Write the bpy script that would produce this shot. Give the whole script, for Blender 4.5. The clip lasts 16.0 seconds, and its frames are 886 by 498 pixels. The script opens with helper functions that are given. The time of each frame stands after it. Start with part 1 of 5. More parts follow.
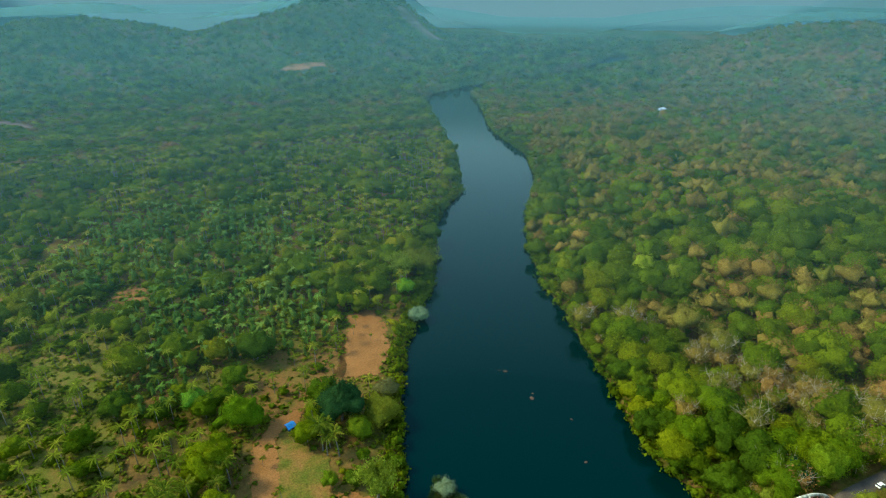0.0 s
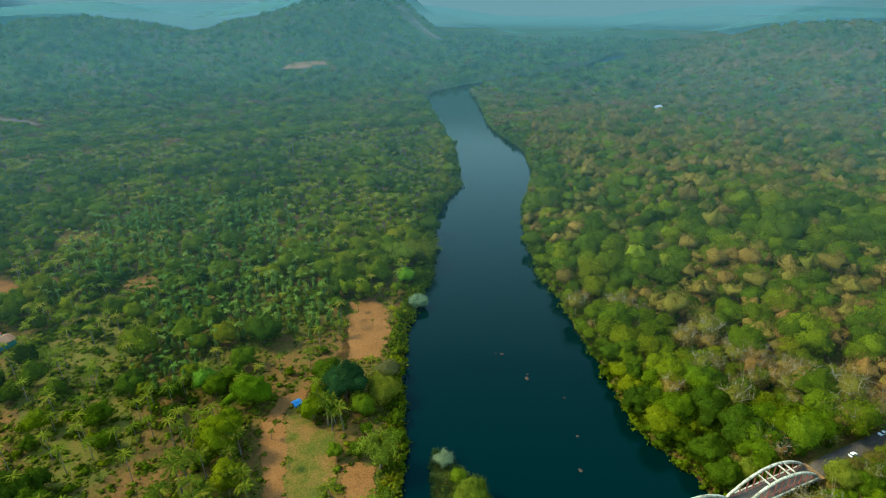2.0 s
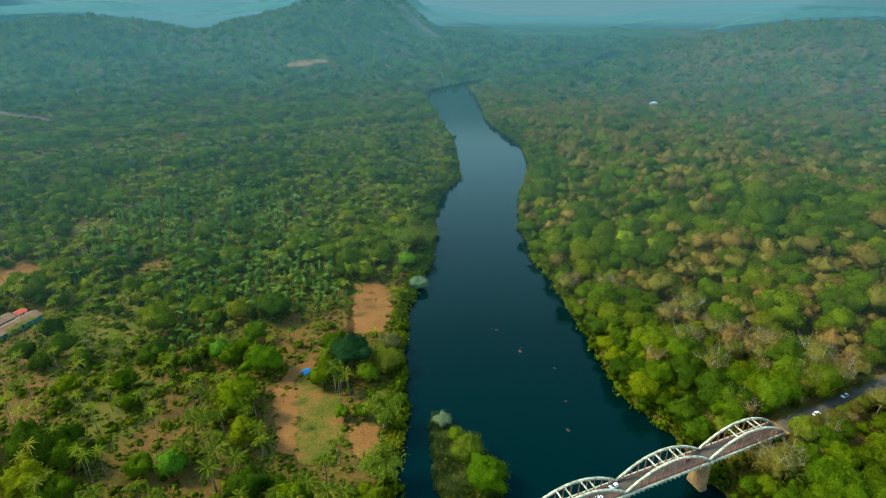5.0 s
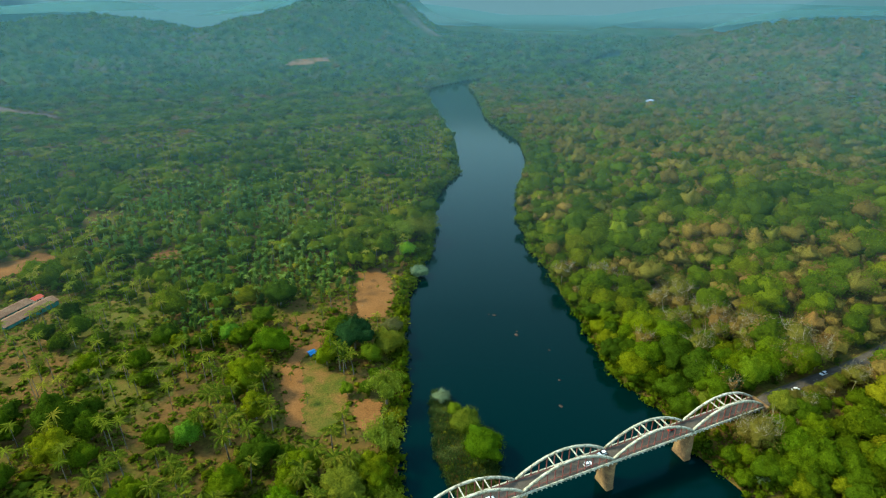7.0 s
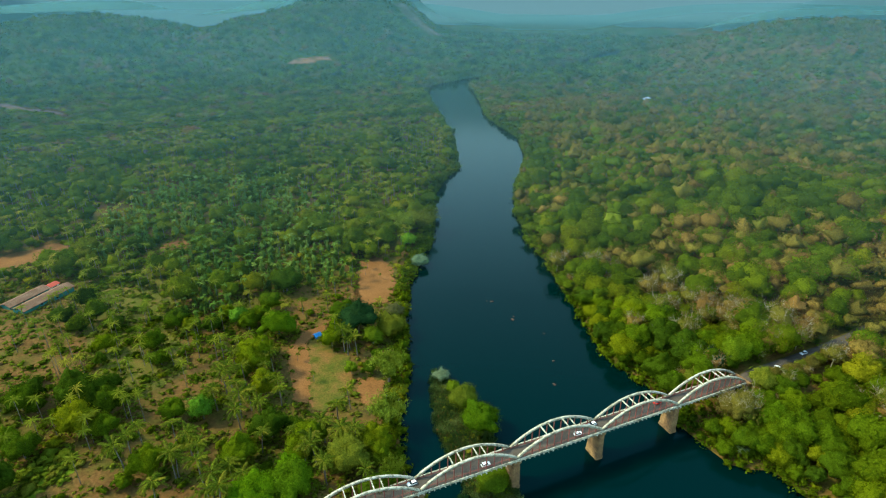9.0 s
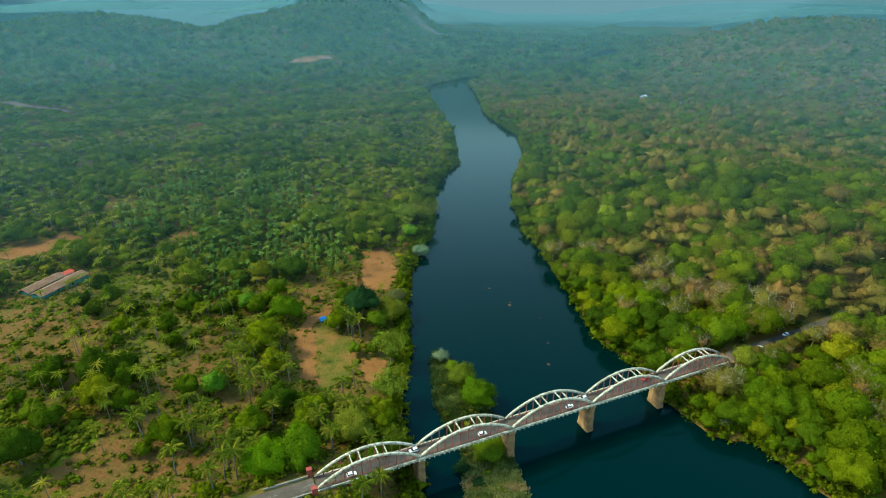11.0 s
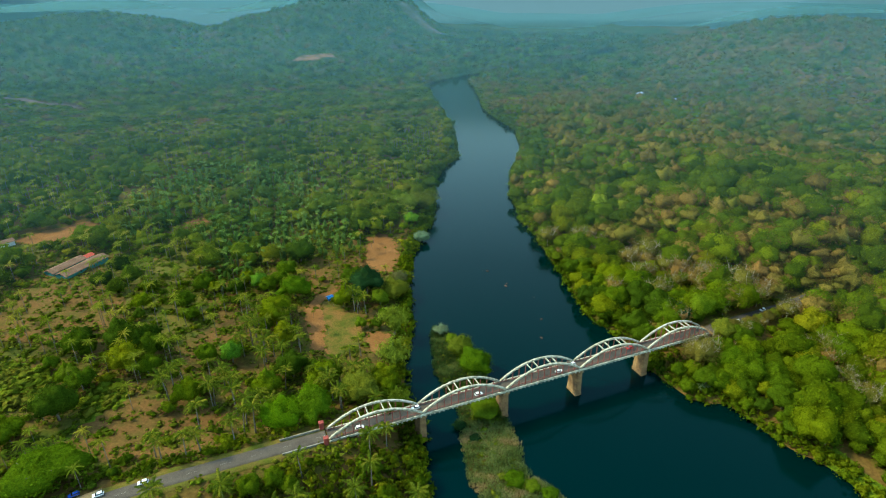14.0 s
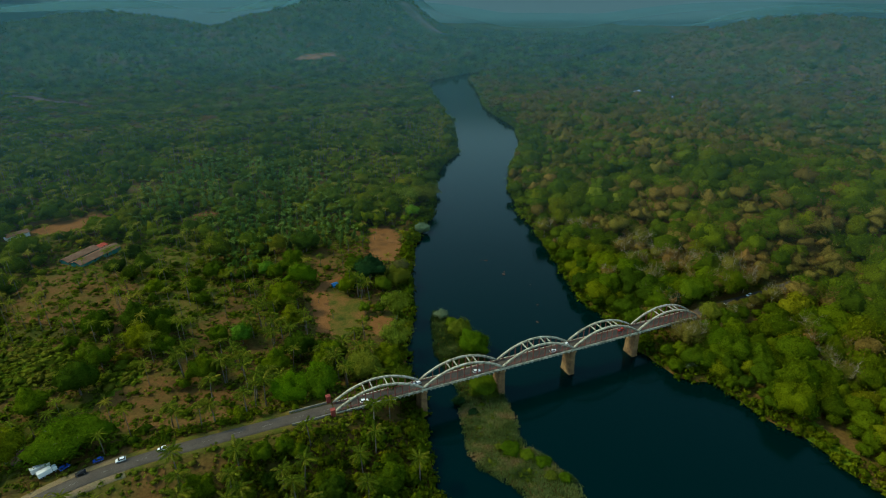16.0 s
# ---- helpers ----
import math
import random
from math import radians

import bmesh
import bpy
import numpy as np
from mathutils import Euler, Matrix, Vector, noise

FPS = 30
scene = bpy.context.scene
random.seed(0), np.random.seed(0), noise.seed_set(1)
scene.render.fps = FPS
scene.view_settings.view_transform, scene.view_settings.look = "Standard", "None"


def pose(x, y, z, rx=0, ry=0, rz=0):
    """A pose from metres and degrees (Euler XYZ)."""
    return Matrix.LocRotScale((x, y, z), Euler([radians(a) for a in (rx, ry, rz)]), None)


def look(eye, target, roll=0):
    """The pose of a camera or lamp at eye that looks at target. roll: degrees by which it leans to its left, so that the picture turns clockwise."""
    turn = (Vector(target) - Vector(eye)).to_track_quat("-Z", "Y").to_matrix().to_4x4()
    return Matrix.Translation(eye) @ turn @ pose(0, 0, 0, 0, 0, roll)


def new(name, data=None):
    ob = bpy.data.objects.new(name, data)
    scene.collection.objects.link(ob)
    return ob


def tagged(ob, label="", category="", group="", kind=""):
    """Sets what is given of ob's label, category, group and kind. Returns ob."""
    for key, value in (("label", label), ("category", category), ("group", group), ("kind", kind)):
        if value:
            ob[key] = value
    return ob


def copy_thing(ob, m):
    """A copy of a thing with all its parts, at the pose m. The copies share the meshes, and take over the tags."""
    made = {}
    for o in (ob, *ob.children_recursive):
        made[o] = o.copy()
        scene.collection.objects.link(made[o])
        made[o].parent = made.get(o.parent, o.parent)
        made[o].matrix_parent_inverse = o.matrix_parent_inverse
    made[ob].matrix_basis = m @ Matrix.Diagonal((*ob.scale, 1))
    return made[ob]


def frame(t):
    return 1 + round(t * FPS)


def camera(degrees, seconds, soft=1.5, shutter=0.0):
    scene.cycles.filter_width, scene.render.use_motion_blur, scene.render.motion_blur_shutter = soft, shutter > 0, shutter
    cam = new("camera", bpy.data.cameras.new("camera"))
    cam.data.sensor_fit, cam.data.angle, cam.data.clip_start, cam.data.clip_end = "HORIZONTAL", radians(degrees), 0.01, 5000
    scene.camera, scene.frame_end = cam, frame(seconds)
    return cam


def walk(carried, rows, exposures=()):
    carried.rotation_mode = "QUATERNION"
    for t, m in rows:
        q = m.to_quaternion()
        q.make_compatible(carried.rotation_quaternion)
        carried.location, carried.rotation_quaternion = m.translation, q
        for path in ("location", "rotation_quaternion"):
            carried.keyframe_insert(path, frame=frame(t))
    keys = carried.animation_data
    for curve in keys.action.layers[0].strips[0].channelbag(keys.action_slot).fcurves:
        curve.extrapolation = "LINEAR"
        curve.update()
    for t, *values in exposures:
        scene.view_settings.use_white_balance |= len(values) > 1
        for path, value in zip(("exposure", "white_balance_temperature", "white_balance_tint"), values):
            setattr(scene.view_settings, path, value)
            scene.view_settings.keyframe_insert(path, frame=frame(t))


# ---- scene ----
# ---- camera and its walk ----
cam = camera(76.3, 16.0, soft=1.15)
ROWS = [
    (0.0, 16.16, -80.71, 194.76, -22.823, -24.886, -0.041),
    (2.0, 10.54, -95.24, 194.51, -22.84, -24.929, -0.052),
    (4.0, 4.71, -110.19, 194.26, -22.846, -24.968, -0.059),
    (6.0, -1.29, -125.48, 193.99, -22.842, -25.003, -0.06),
    (8.0, -7.41, -141.02, 193.71, -22.827, -25.033, -0.057),
    (10.0, -13.61, -156.73, 193.42, -22.801, -25.058, -0.049),
    (12.0, -19.86, -172.53, 193.11, -22.765, -25.08, -0.036),
    (14.0, -26.11, -188.33, 192.78, -22.719, -25.096, -0.019),
    (16.0, -32.33, -204.04, 192.44, -22.661, -25.108, 0.004),
]
FADE = [(t, e, 6650, -15) for t, e in ((0.0, 1.8), (14.2, 1.8), (14.5, 1.65), (15.0, 1.27), (15.5, 0.95), (16.0, 0.64))]
walk(cam, [(t, pose(x, y, z, 90 + p, r, w)) for t, x, y, z, w, p, r in ROWS], FADE)

# ---- world and sun ----
SUN_EL, SUN_AZ = 46.0, -62.0        # degrees; azimuth clockwise from +y
world = bpy.data.worlds.new("sky")
scene.world = world
world.use_nodes = True
wn = world.node_tree
sky = wn.nodes.new("ShaderNodeTexSky")
sky.sky_type, sky.sun_disc = "NISHITA", False
sky.sun_elevation, sky.sun_rotation = radians(SUN_EL), radians(SUN_AZ)
sky.air_density, sky.dust_density, sky.ozone_density = 1.3, 1.0, 2.0
wn.links.new(sky.outputs[0], wn.nodes["Background"].inputs[0])
wn.nodes["Background"].inputs[1].default_value = 0.15
sun_data = bpy.data.lights.new("sun", "SUN")
sun_data.energy, sun_data.angle, sun_data.color = 1.72, radians(10.0), (1.0, 0.85, 0.6)
sun = new("sun", sun_data)
el, az = radians(SUN_EL), radians(SUN_AZ)
sun.matrix_world = look((0, 0, 400), (-math.sin(az) * math.cos(el), -math.cos(az) * math.cos(el), 400 - math.sin(el)))


# ---- materials ----
def material(name):
    m = bpy.data.materials.new(name)
    m.use_nodes = True
    return m, m.node_tree, m.node_tree.nodes["Principled BSDF"]


def ramp(nt, fac, stops):
    r = nt.nodes.new("ShaderNodeValToRGB")
    while len(r.color_ramp.elements) < len(stops):
        r.color_ramp.elements.new(0.5)
    for e, (p, c) in zip(r.color_ramp.elements, stops):
        e.position, e.color = p, (*c, 1)
    nt.links.new(fac, r.inputs[0])
    return r.outputs[0]


def noise_tex(nt, size, detail=4, rough=0.6):
    """Noise in world metres; size is the width of its patches."""
    g = nt.nodes.new("ShaderNodeNewGeometry")
    n = nt.nodes.new("ShaderNodeTexNoise")
    n.inputs["Scale"].default_value = 1.0 / size
    n.inputs["Detail"].default_value, n.inputs["Roughness"].default_value = detail, rough
    nt.links.new(g.outputs["Position"], n.inputs["Vector"])
    return n.outputs[0]


def mixed(nt, a, b, fac, how="MIX"):
    m = nt.nodes.new("ShaderNodeMix")
    m.data_type, m.blend_type = "RGBA", how
    for sock, v in ((m.inputs[0], fac), (m.inputs[6], a), (m.inputs[7], b)):
        if isinstance(v, bpy.types.NodeSocket):
            nt.links.new(v, sock)
        elif isinstance(v, tuple):
            sock.default_value = (*v, 1)
        else:
            sock.default_value = v
    return m.outputs[2]


def bump(nt, bsdf, height, strength, dist):
    b = nt.nodes.new("ShaderNodeBump")
    b.inputs["Strength"].default_value, b.inputs["Distance"].default_value = strength, dist
    nt.links.new(height, b.inputs["Height"])
    nt.links.new(b.outputs[0], bsdf.inputs["Normal"])


def two_scale(name, stops, size, fine, rough=0.8, relief=0.05, spec=0.2, grains=(0.25, 0.75)):
    """A surface with patches of one size and grain of another."""
    m, nt, b = material(name)
    col = ramp(nt, noise_tex(nt, size), stops)
    grain = noise_tex(nt, fine, 3)
    col = mixed(nt, col, ramp(nt, grain, [(grains[0], (0.55, 0.55, 0.55)), (grains[1], (1.25, 1.25, 1.25))]), 1.0, "MULTIPLY")
    nt.links.new(col, b.inputs["Base Color"])
    b.inputs["Roughness"].default_value = rough
    b.inputs["Specular IOR Level"].default_value = spec
    bump(nt, b, grain, 0.6, relief)
    return m


def leaf(name, stops, own=False, glow=0.5, vary=0.28):
    """Foliage: the tint runs per tree, with lighter and darker sprays inside each crown."""
    m, nt, b = material(name)
    if own:
        src = nt.nodes.new("ShaderNodeObjectInfo").outputs["Random"]
    else:
        a = nt.nodes.new("ShaderNodeAttribute")
        a.attribute_name = "tint"
        src = a.outputs["Fac"]
    col = ramp(nt, src, stops)
    isl = nt.nodes.new("ShaderNodeNewGeometry").outputs["Random Per Island"]
    col = mixed(nt, col, ramp(nt, isl, [(0.0, (1 - vary, 1 - vary, 1 - vary)), (1.0, (1 + vary, 1 + vary, 1 + 0.6 * vary))]), 1.0, "MULTIPLY")
    clumps = noise_tex(nt, 0.9, 4, 0.75)
    col = mixed(nt, col, ramp(nt, clumps, [(0.32, (0.55, 0.58, 0.55)), (0.52, (1.0, 1.0, 1.0)), (0.7, (1.45, 1.4, 1.35))]), 1.0, "MULTIPLY")
    nt.links.new(col, b.inputs["Base Color"])
    b.inputs["Roughness"].default_value, b.inputs["Specular IOR Level"].default_value = 0.8, 0.0
    bump(nt, b, clumps, 0.8, 0.9)
    t = nt.nodes.new("ShaderNodeBsdfTranslucent")
    nt.links.new(col, t.inputs[0])
    s = nt.nodes.new("ShaderNodeMixShader")
    s.inputs[0].default_value = glow
    nt.links.new(b.outputs[0], s.inputs[1])
    nt.links.new(t.outputs[0], s.inputs[2])
    nt.links.new(s.outputs[0], nt.nodes["Material Output"].inputs[0])
    return m


GREENS = [(0.0, (0.04, 0.068, 0.006)), (0.25, (0.063, 0.098, 0.006)), (0.5, (0.088, 0.126, 0.006)), (0.75, (0.12, 0.15, 0.007)), (0.92, (0.15, 0.168, 0.008)), (1.0, (0.19, 0.185, 0.01))]
GREENS_OWN = [(0.0, (0.036, 0.064, 0.006)), (0.3, (0.058, 0.094, 0.006)), (0.6, (0.08, 0.122, 0.006)), (0.88, (0.112, 0.146, 0.006)), (1.0, (0.16, 0.17, 0.008))]
DRY = [(0.0, (0.096, 0.1, 0.014)), (0.4, (0.125, 0.104, 0.02)), (0.75, (0.152, 0.1, 0.025)), (1.0, (0.165, 0.093, 0.028))]
PALMS = [(0.0, (0.07, 0.105, 0.01)), (0.5, (0.12, 0.155, 0.014)), (0.8, (0.17, 0.19, 0.018)), (1.0, (0.23, 0.21, 0.026))]
ARECA = [(0.0, (0.07, 0.13, 0.02)), (0.6, (0.115, 0.19, 0.03)), (1.0, (0.19, 0.25, 0.045))]

M = {
    "broad": leaf("foliage", GREENS), "broad_own": leaf("tree_foliage", GREENS_OWN, True),
    "dry": leaf("dry_foliage", DRY, False, 0.15), "dry_own": leaf("dry_tree_foliage", DRY, True, 0.15),
    "palm": leaf("palm_leaves", PALMS), "palm_own": leaf("palm_fronds", PALMS, True),
    "areca": leaf("areca_leaves", ARECA),
    "reed": leaf("reed_leaves", [(0.0, (0.04, 0.075, 0.018)), (0.35, (0.13, 0.18, 0.05)), (0.65, (0.22, 0.26, 0.085)), (0.85, (0.31, 0.28, 0.11)), (1.0, (0.4, 0.29, 0.14))], False, 0.5, 0.15),
    "scrub": leaf("scrub_leaves", [(0.0, (0.09, 0.14, 0.011)), (0.5, (0.13, 0.172, 0.013)), (1.0, (0.185, 0.18, 0.024))]),
    "silver": leaf("silvery_leaves", [(0.0, (0.12, 0.17, 0.08)), (1.0, (0.2, 0.24, 0.12))], True),
    "bark": two_scale("bark", [(0.3, (0.09, 0.075, 0.055)), (0.7, (0.2, 0.17, 0.13))], 1.5, 0.2),
    "pale_bark": two_scale("pale_bark", [(0.3, (0.2, 0.16, 0.1)), (0.7, (0.34, 0.28, 0.19))], 1.5, 0.2),
    "ground": two_scale("dry_grass_and_soil", [(0.3, (0.056, 0.07, 0.009)), (0.44, (0.083, 0.07, 0.013)), (0.55, (0.11, 0.064, 0.018)), (0.66, (0.083, 0.064, 0.013)), (0.8, (0.06, 0.076, 0.01))], 22.0, 1.6, 0.95, 0.3, 0.05),
    "slope": two_scale("dry_brown_slope", [(0.3, (0.076, 0.066, 0.012)), (0.45, (0.106, 0.067, 0.017)), (0.6, (0.13, 0.065, 0.021)), (0.75, (0.09, 0.07, 0.014))], 12.0, 1.2, 0.95, 0.2, 0.05),
    "soil": two_scale("tilled_soil", [(0.3, (0.16, 0.072, 0.022)), (0.7, (0.215, 0.1, 0.034))], 9.0, 0.7, 0.95, 0.15, 0.05),
    "grass": two_scale("mown_grass", [(0.36, (0.06, 0.072, 0.01)), (0.5, (0.105, 0.082, 0.016)), (0.62, (0.16, 0.088, 0.026))], 9.0, 0.8, 0.95, 0.1, 0.05),
    "crop": two_scale("green_crop", [(0.3, (0.07, 0.11, 0.006)), (0.6, (0.1, 0.138, 0.007)), (0.8, (0.12, 0.125, 0.01))], 7.0, 0.8, 0.95, 0.3, 0.05),
    "asphalt": two_scale("worn_asphalt", [(0.3, (0.058, 0.046, 0.036)), (0.7, (0.092, 0.076, 0.06))], 5.0, 0.4, 0.85, 0.01),
    "verge": two_scale("sandy_verge", [(0.3, (0.22, 0.14, 0.08)), (0.7, (0.17, 0.15, 0.07))], 6.0, 0.6, 0.95, 0.05),
    "white": two_scale("weathered_white_paint", [(0.3, (0.12, 0.105, 0.065)), (0.45, (0.3, 0.275, 0.2)), (0.56, (0.46, 0.43, 0.33)), (0.75, (0.56, 0.53, 0.42))], 1.4, 0.35, 0.6, 0.01),
    "red": two_scale("red_oxide_paint", [(0.3, (0.16, 0.05, 0.045)), (0.7, (0.24, 0.075, 0.06))], 1.5, 0.3, 0.6, 0.01),
    "brick_red": two_scale("faded_red_paint", [(0.3, (0.19, 0.035, 0.028)), (0.7, (0.29, 0.06, 0.045))], 2.0, 0.3, 0.75, 0.01),
    "stone": two_scale("stained_masonry", [(0.25, (0.07, 0.042, 0.024)), (0.5, (0.2, 0.115, 0.052)), (0.75, (0.34, 0.21, 0.092))], 4.0, 0.6, 0.9, 0.08),
    "rock": two_scale("river_rock", [(0.3, (0.025, 0.018, 0.013)), (0.7, (0.07, 0.04, 0.03))], 2.0, 0.4, 0.9, 0.1),
    "tin": two_scale("grey_tin_roof", [(0.3, (0.15, 0.08, 0.048)), (0.7, (0.23, 0.14, 0.092))], 5.0, 0.5, 0.85, 0.02, 0.03),
    "tin_red": two_scale("red_tin_roof", [(0.3, (0.4, 0.06, 0.035)), (0.7, (0.5, 0.09, 0.05))], 3.0, 0.5, 0.6, 0.02),
    "tin_blue": two_scale("blue_tarpaulin", [(0.3, (0.01, 0.09, 0.28)), (0.7, (0.015, 0.13, 0.36))], 2.0, 0.4, 0.5, 0.02),
    "teal": two_scale("teal_wall_paint", [(0.3, (0.035, 0.15, 0.125)), (0.7, (0.055, 0.2, 0.165))], 3.0, 0.4, 0.7, 0.01),
    "concrete": two_scale("grey_concrete", [(0.3, (0.14, 0.125, 0.095)), (0.7, (0.26, 0.235, 0.19))], 2.5, 0.4, 0.85, 0.01),
    "verge_grass": two_scale("verge_grass", [(0.3, (0.075, 0.09, 0.01)), (0.5, (0.1, 0.09, 0.016)), (0.7, (0.135, 0.088, 0.024))], 6.0, 0.6, 0.95, 0.1, 0.05),
    "plaster": two_scale("white_plaster", [(0.3, (0.6, 0.58, 0.54)), (0.7, (0.78, 0.77, 0.74))], 3.0, 0.4, 0.8, 0.01),
    "cliff": two_scale("bare_red_earth", [(0.3, (0.15, 0.1, 0.07)), (0.7, (0.23, 0.14, 0.095))], 20.0, 3.0, 0.95, 0.5, 0.05),
}


def plain(name, col, rough, metal=0.0):
    m, nt, b = material(name)
    b.inputs["Base Color"].default_value, b.inputs["Roughness"].default_value, b.inputs["Metallic"].default_value = (*col, 1), rough, metal
    return m


M["car_white"], M["car_blue"], M["car_red"] = plain("white_car_paint", (0.75, 0.75, 0.74), 0.25), plain("blue_car_paint", (0.02, 0.06, 0.3), 0.25), plain("red_car_paint", (0.45, 0.03, 0.02), 0.25)
M["car_dark"] = plain("black_car_paint", (0.015, 0.015, 0.018), 0.25)
M["glass"], M["rubber"] = plain("tinted_car_glass", (0.02, 0.025, 0.03), 0.05), plain("tyre_rubber", (0.02, 0.02, 0.02), 0.8)
M["rim"] = plain("wheel_metal", (0.4, 0.4, 0.4), 0.4, 0.8)
M["line"] = plain("road_marking_paint", (0.3, 0.29, 0.26), 0.8)

wm, wnt, wb = material("river_water")
wb.inputs["Base Color"].default_value = (0.0, 0.0064, 0.0062, 1)
wb.inputs["Roughness"].default_value, wb.inputs["IOR"].default_value, wb.inputs["Specular IOR Level"].default_value = 0.12, 1.25, 0.22
bump(wnt, wb, mixed(wnt, noise_tex(wnt, 1.8, 3), noise_tex(wnt, 14.0, 3), 0.5), 0.12, 0.25)
wb.inputs["Specular Tint"].default_value = (0.04, 0.9, 1.0, 1)
M["water"] = wm


M["ridge_west"] = two_scale("wooded_ridge", [(0.36, (0.045, 0.075, 0.012)), (0.48, (0.07, 0.1, 0.014)), (0.56, (0.085, 0.095, 0.02)), (0.66, (0.13, 0.095, 0.035))], 130.0, 7.0, 0.9, 3.0, 0.05, (0.4, 0.62))
M["ridge_east"] = two_scale("dry_wooded_ridge", [(0.36, (0.06, 0.085, 0.014)), (0.46, (0.1, 0.094, 0.02)), (0.56, (0.15, 0.09, 0.03)), (0.66, (0.19, 0.094, 0.036))], 90.0, 7.0, 0.9, 3.0, 0.05, (0.4, 0.62))
M["scar"] = two_scale("far_rock_scar", [(0.42, (0.12, 0.1, 0.05)), (0.6, (0.24, 0.14, 0.1))], 60.0, 8.0, 0.95, 1.0, 0.05)
M["quarry"] = two_scale("quarried_red_earth", [(0.4, (0.12, 0.1, 0.03)), (0.5, (0.28, 0.13, 0.05)), (0.62, (0.34, 0.16, 0.07))], 22.0, 3.0, 0.95, 0.5, 0.05)


def haze_paint(name, colour, closed=False):
    """Painted distance haze scattering daylight: a veil clear over the bridge, opaque if closed."""
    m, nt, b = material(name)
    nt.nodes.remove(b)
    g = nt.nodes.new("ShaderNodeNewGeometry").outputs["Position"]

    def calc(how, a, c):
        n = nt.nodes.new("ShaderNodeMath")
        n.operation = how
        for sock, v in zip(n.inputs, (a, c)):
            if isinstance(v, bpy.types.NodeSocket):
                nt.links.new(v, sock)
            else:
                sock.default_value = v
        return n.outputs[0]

    # opacity rises with distance from a fixed point under the camera's path
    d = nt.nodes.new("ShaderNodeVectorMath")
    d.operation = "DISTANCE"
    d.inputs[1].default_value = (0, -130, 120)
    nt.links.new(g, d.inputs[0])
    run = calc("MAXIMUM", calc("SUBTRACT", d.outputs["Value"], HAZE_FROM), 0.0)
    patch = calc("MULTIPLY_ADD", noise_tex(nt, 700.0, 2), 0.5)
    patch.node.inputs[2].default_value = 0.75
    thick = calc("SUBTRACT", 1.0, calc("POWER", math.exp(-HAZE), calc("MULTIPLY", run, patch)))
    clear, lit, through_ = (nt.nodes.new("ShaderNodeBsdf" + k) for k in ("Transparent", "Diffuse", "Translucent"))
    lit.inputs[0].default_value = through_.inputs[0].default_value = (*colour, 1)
    # upright shading normal keeps the painted haze evenly lit
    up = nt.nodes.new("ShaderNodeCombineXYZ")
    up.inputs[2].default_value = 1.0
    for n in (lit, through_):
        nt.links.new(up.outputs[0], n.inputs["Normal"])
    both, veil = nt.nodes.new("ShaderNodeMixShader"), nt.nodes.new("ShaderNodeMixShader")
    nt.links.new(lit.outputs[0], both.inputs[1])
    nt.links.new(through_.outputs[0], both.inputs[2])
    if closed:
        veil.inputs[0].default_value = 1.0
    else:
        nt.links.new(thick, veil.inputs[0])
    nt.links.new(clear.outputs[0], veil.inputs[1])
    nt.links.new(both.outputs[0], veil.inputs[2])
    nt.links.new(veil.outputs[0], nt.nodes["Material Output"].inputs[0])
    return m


# start, opacity per metre and colour of the painted haze
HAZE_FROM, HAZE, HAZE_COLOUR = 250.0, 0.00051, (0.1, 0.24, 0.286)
M["haze_sheet"] = haze_paint("distance_haze_sheet", HAZE_COLOUR)
# haze put into the colour of the closing slope and the far hills
M["haze_coloured_slope"] = haze_paint("haze_coloured_slope", (0.142, 0.248, 0.305), True)
M["haze_coloured_hill"] = haze_paint("hill_with_painted_haze", (0.118, 0.23, 0.28), True)


# ---- mesh helpers ----
def link_mesh(name, verts, faces, mat, parent=None, label="", tint=None, smooth=False):
    """One mesh object from arrays; faces all have the same number of corners."""
    verts, faces = np.asarray(verts, dtype=np.float32), np.asarray(faces, dtype=np.int32)
    me = bpy.data.meshes.new(name)
    n, k = faces.shape
    me.vertices.add(len(verts))
    me.vertices.foreach_set("co", verts.ravel())
    me.loops.add(n * k)
    me.loops.foreach_set("vertex_index", faces.ravel())
    me.polygons.add(n)
    me.polygons.foreach_set("loop_start", np.arange(0, n * k, k, dtype=np.int32))
    if smooth:
        me.polygons.foreach_set("use_smooth", np.ones(n, dtype=bool))
    if tint is not None:
        at = me.attributes.new("tint", "FLOAT", "POINT")
        at.data.foreach_set("value", np.asarray(tint, dtype=np.float32))
    me.update(calc_edges=True)
    me.materials.append(mat)
    ob = new(name, me)
    ob.parent = parent
    if label:
        tagged(ob, label)
    return ob


def part(name, bm, mat, parent=None, label="", smooth=False):
    me = bpy.data.meshes.new(name)
    for f in bm.faces:
        f.smooth = smooth
    bm.to_mesh(me)
    bm.free()
    me.materials.append(mat)
    ob = new(name, me)
    ob.parent = parent
    if label:
        tagged(ob, label)
    return ob


def box(bm, lo, hi, bevel=0.0):
    sx, sy, sz = (hi[i] - lo[i] for i in range(3))
    m = Matrix.Translation([(lo[i] + hi[i]) / 2 for i in range(3)]) @ Matrix.Diagonal((sx, sy, sz, 1))
    r = bmesh.ops.create_cube(bm, size=1.0, matrix=m)
    if bevel:
        bmesh.ops.bevel(bm, geom=list({e for v in r["verts"] for e in v.link_edges}), offset=bevel, segments=1, affect="EDGES")


def boxed(lo, hi, bevel=0.0):
    bm = bmesh.new()
    box(bm, lo, hi, bevel)
    return bm


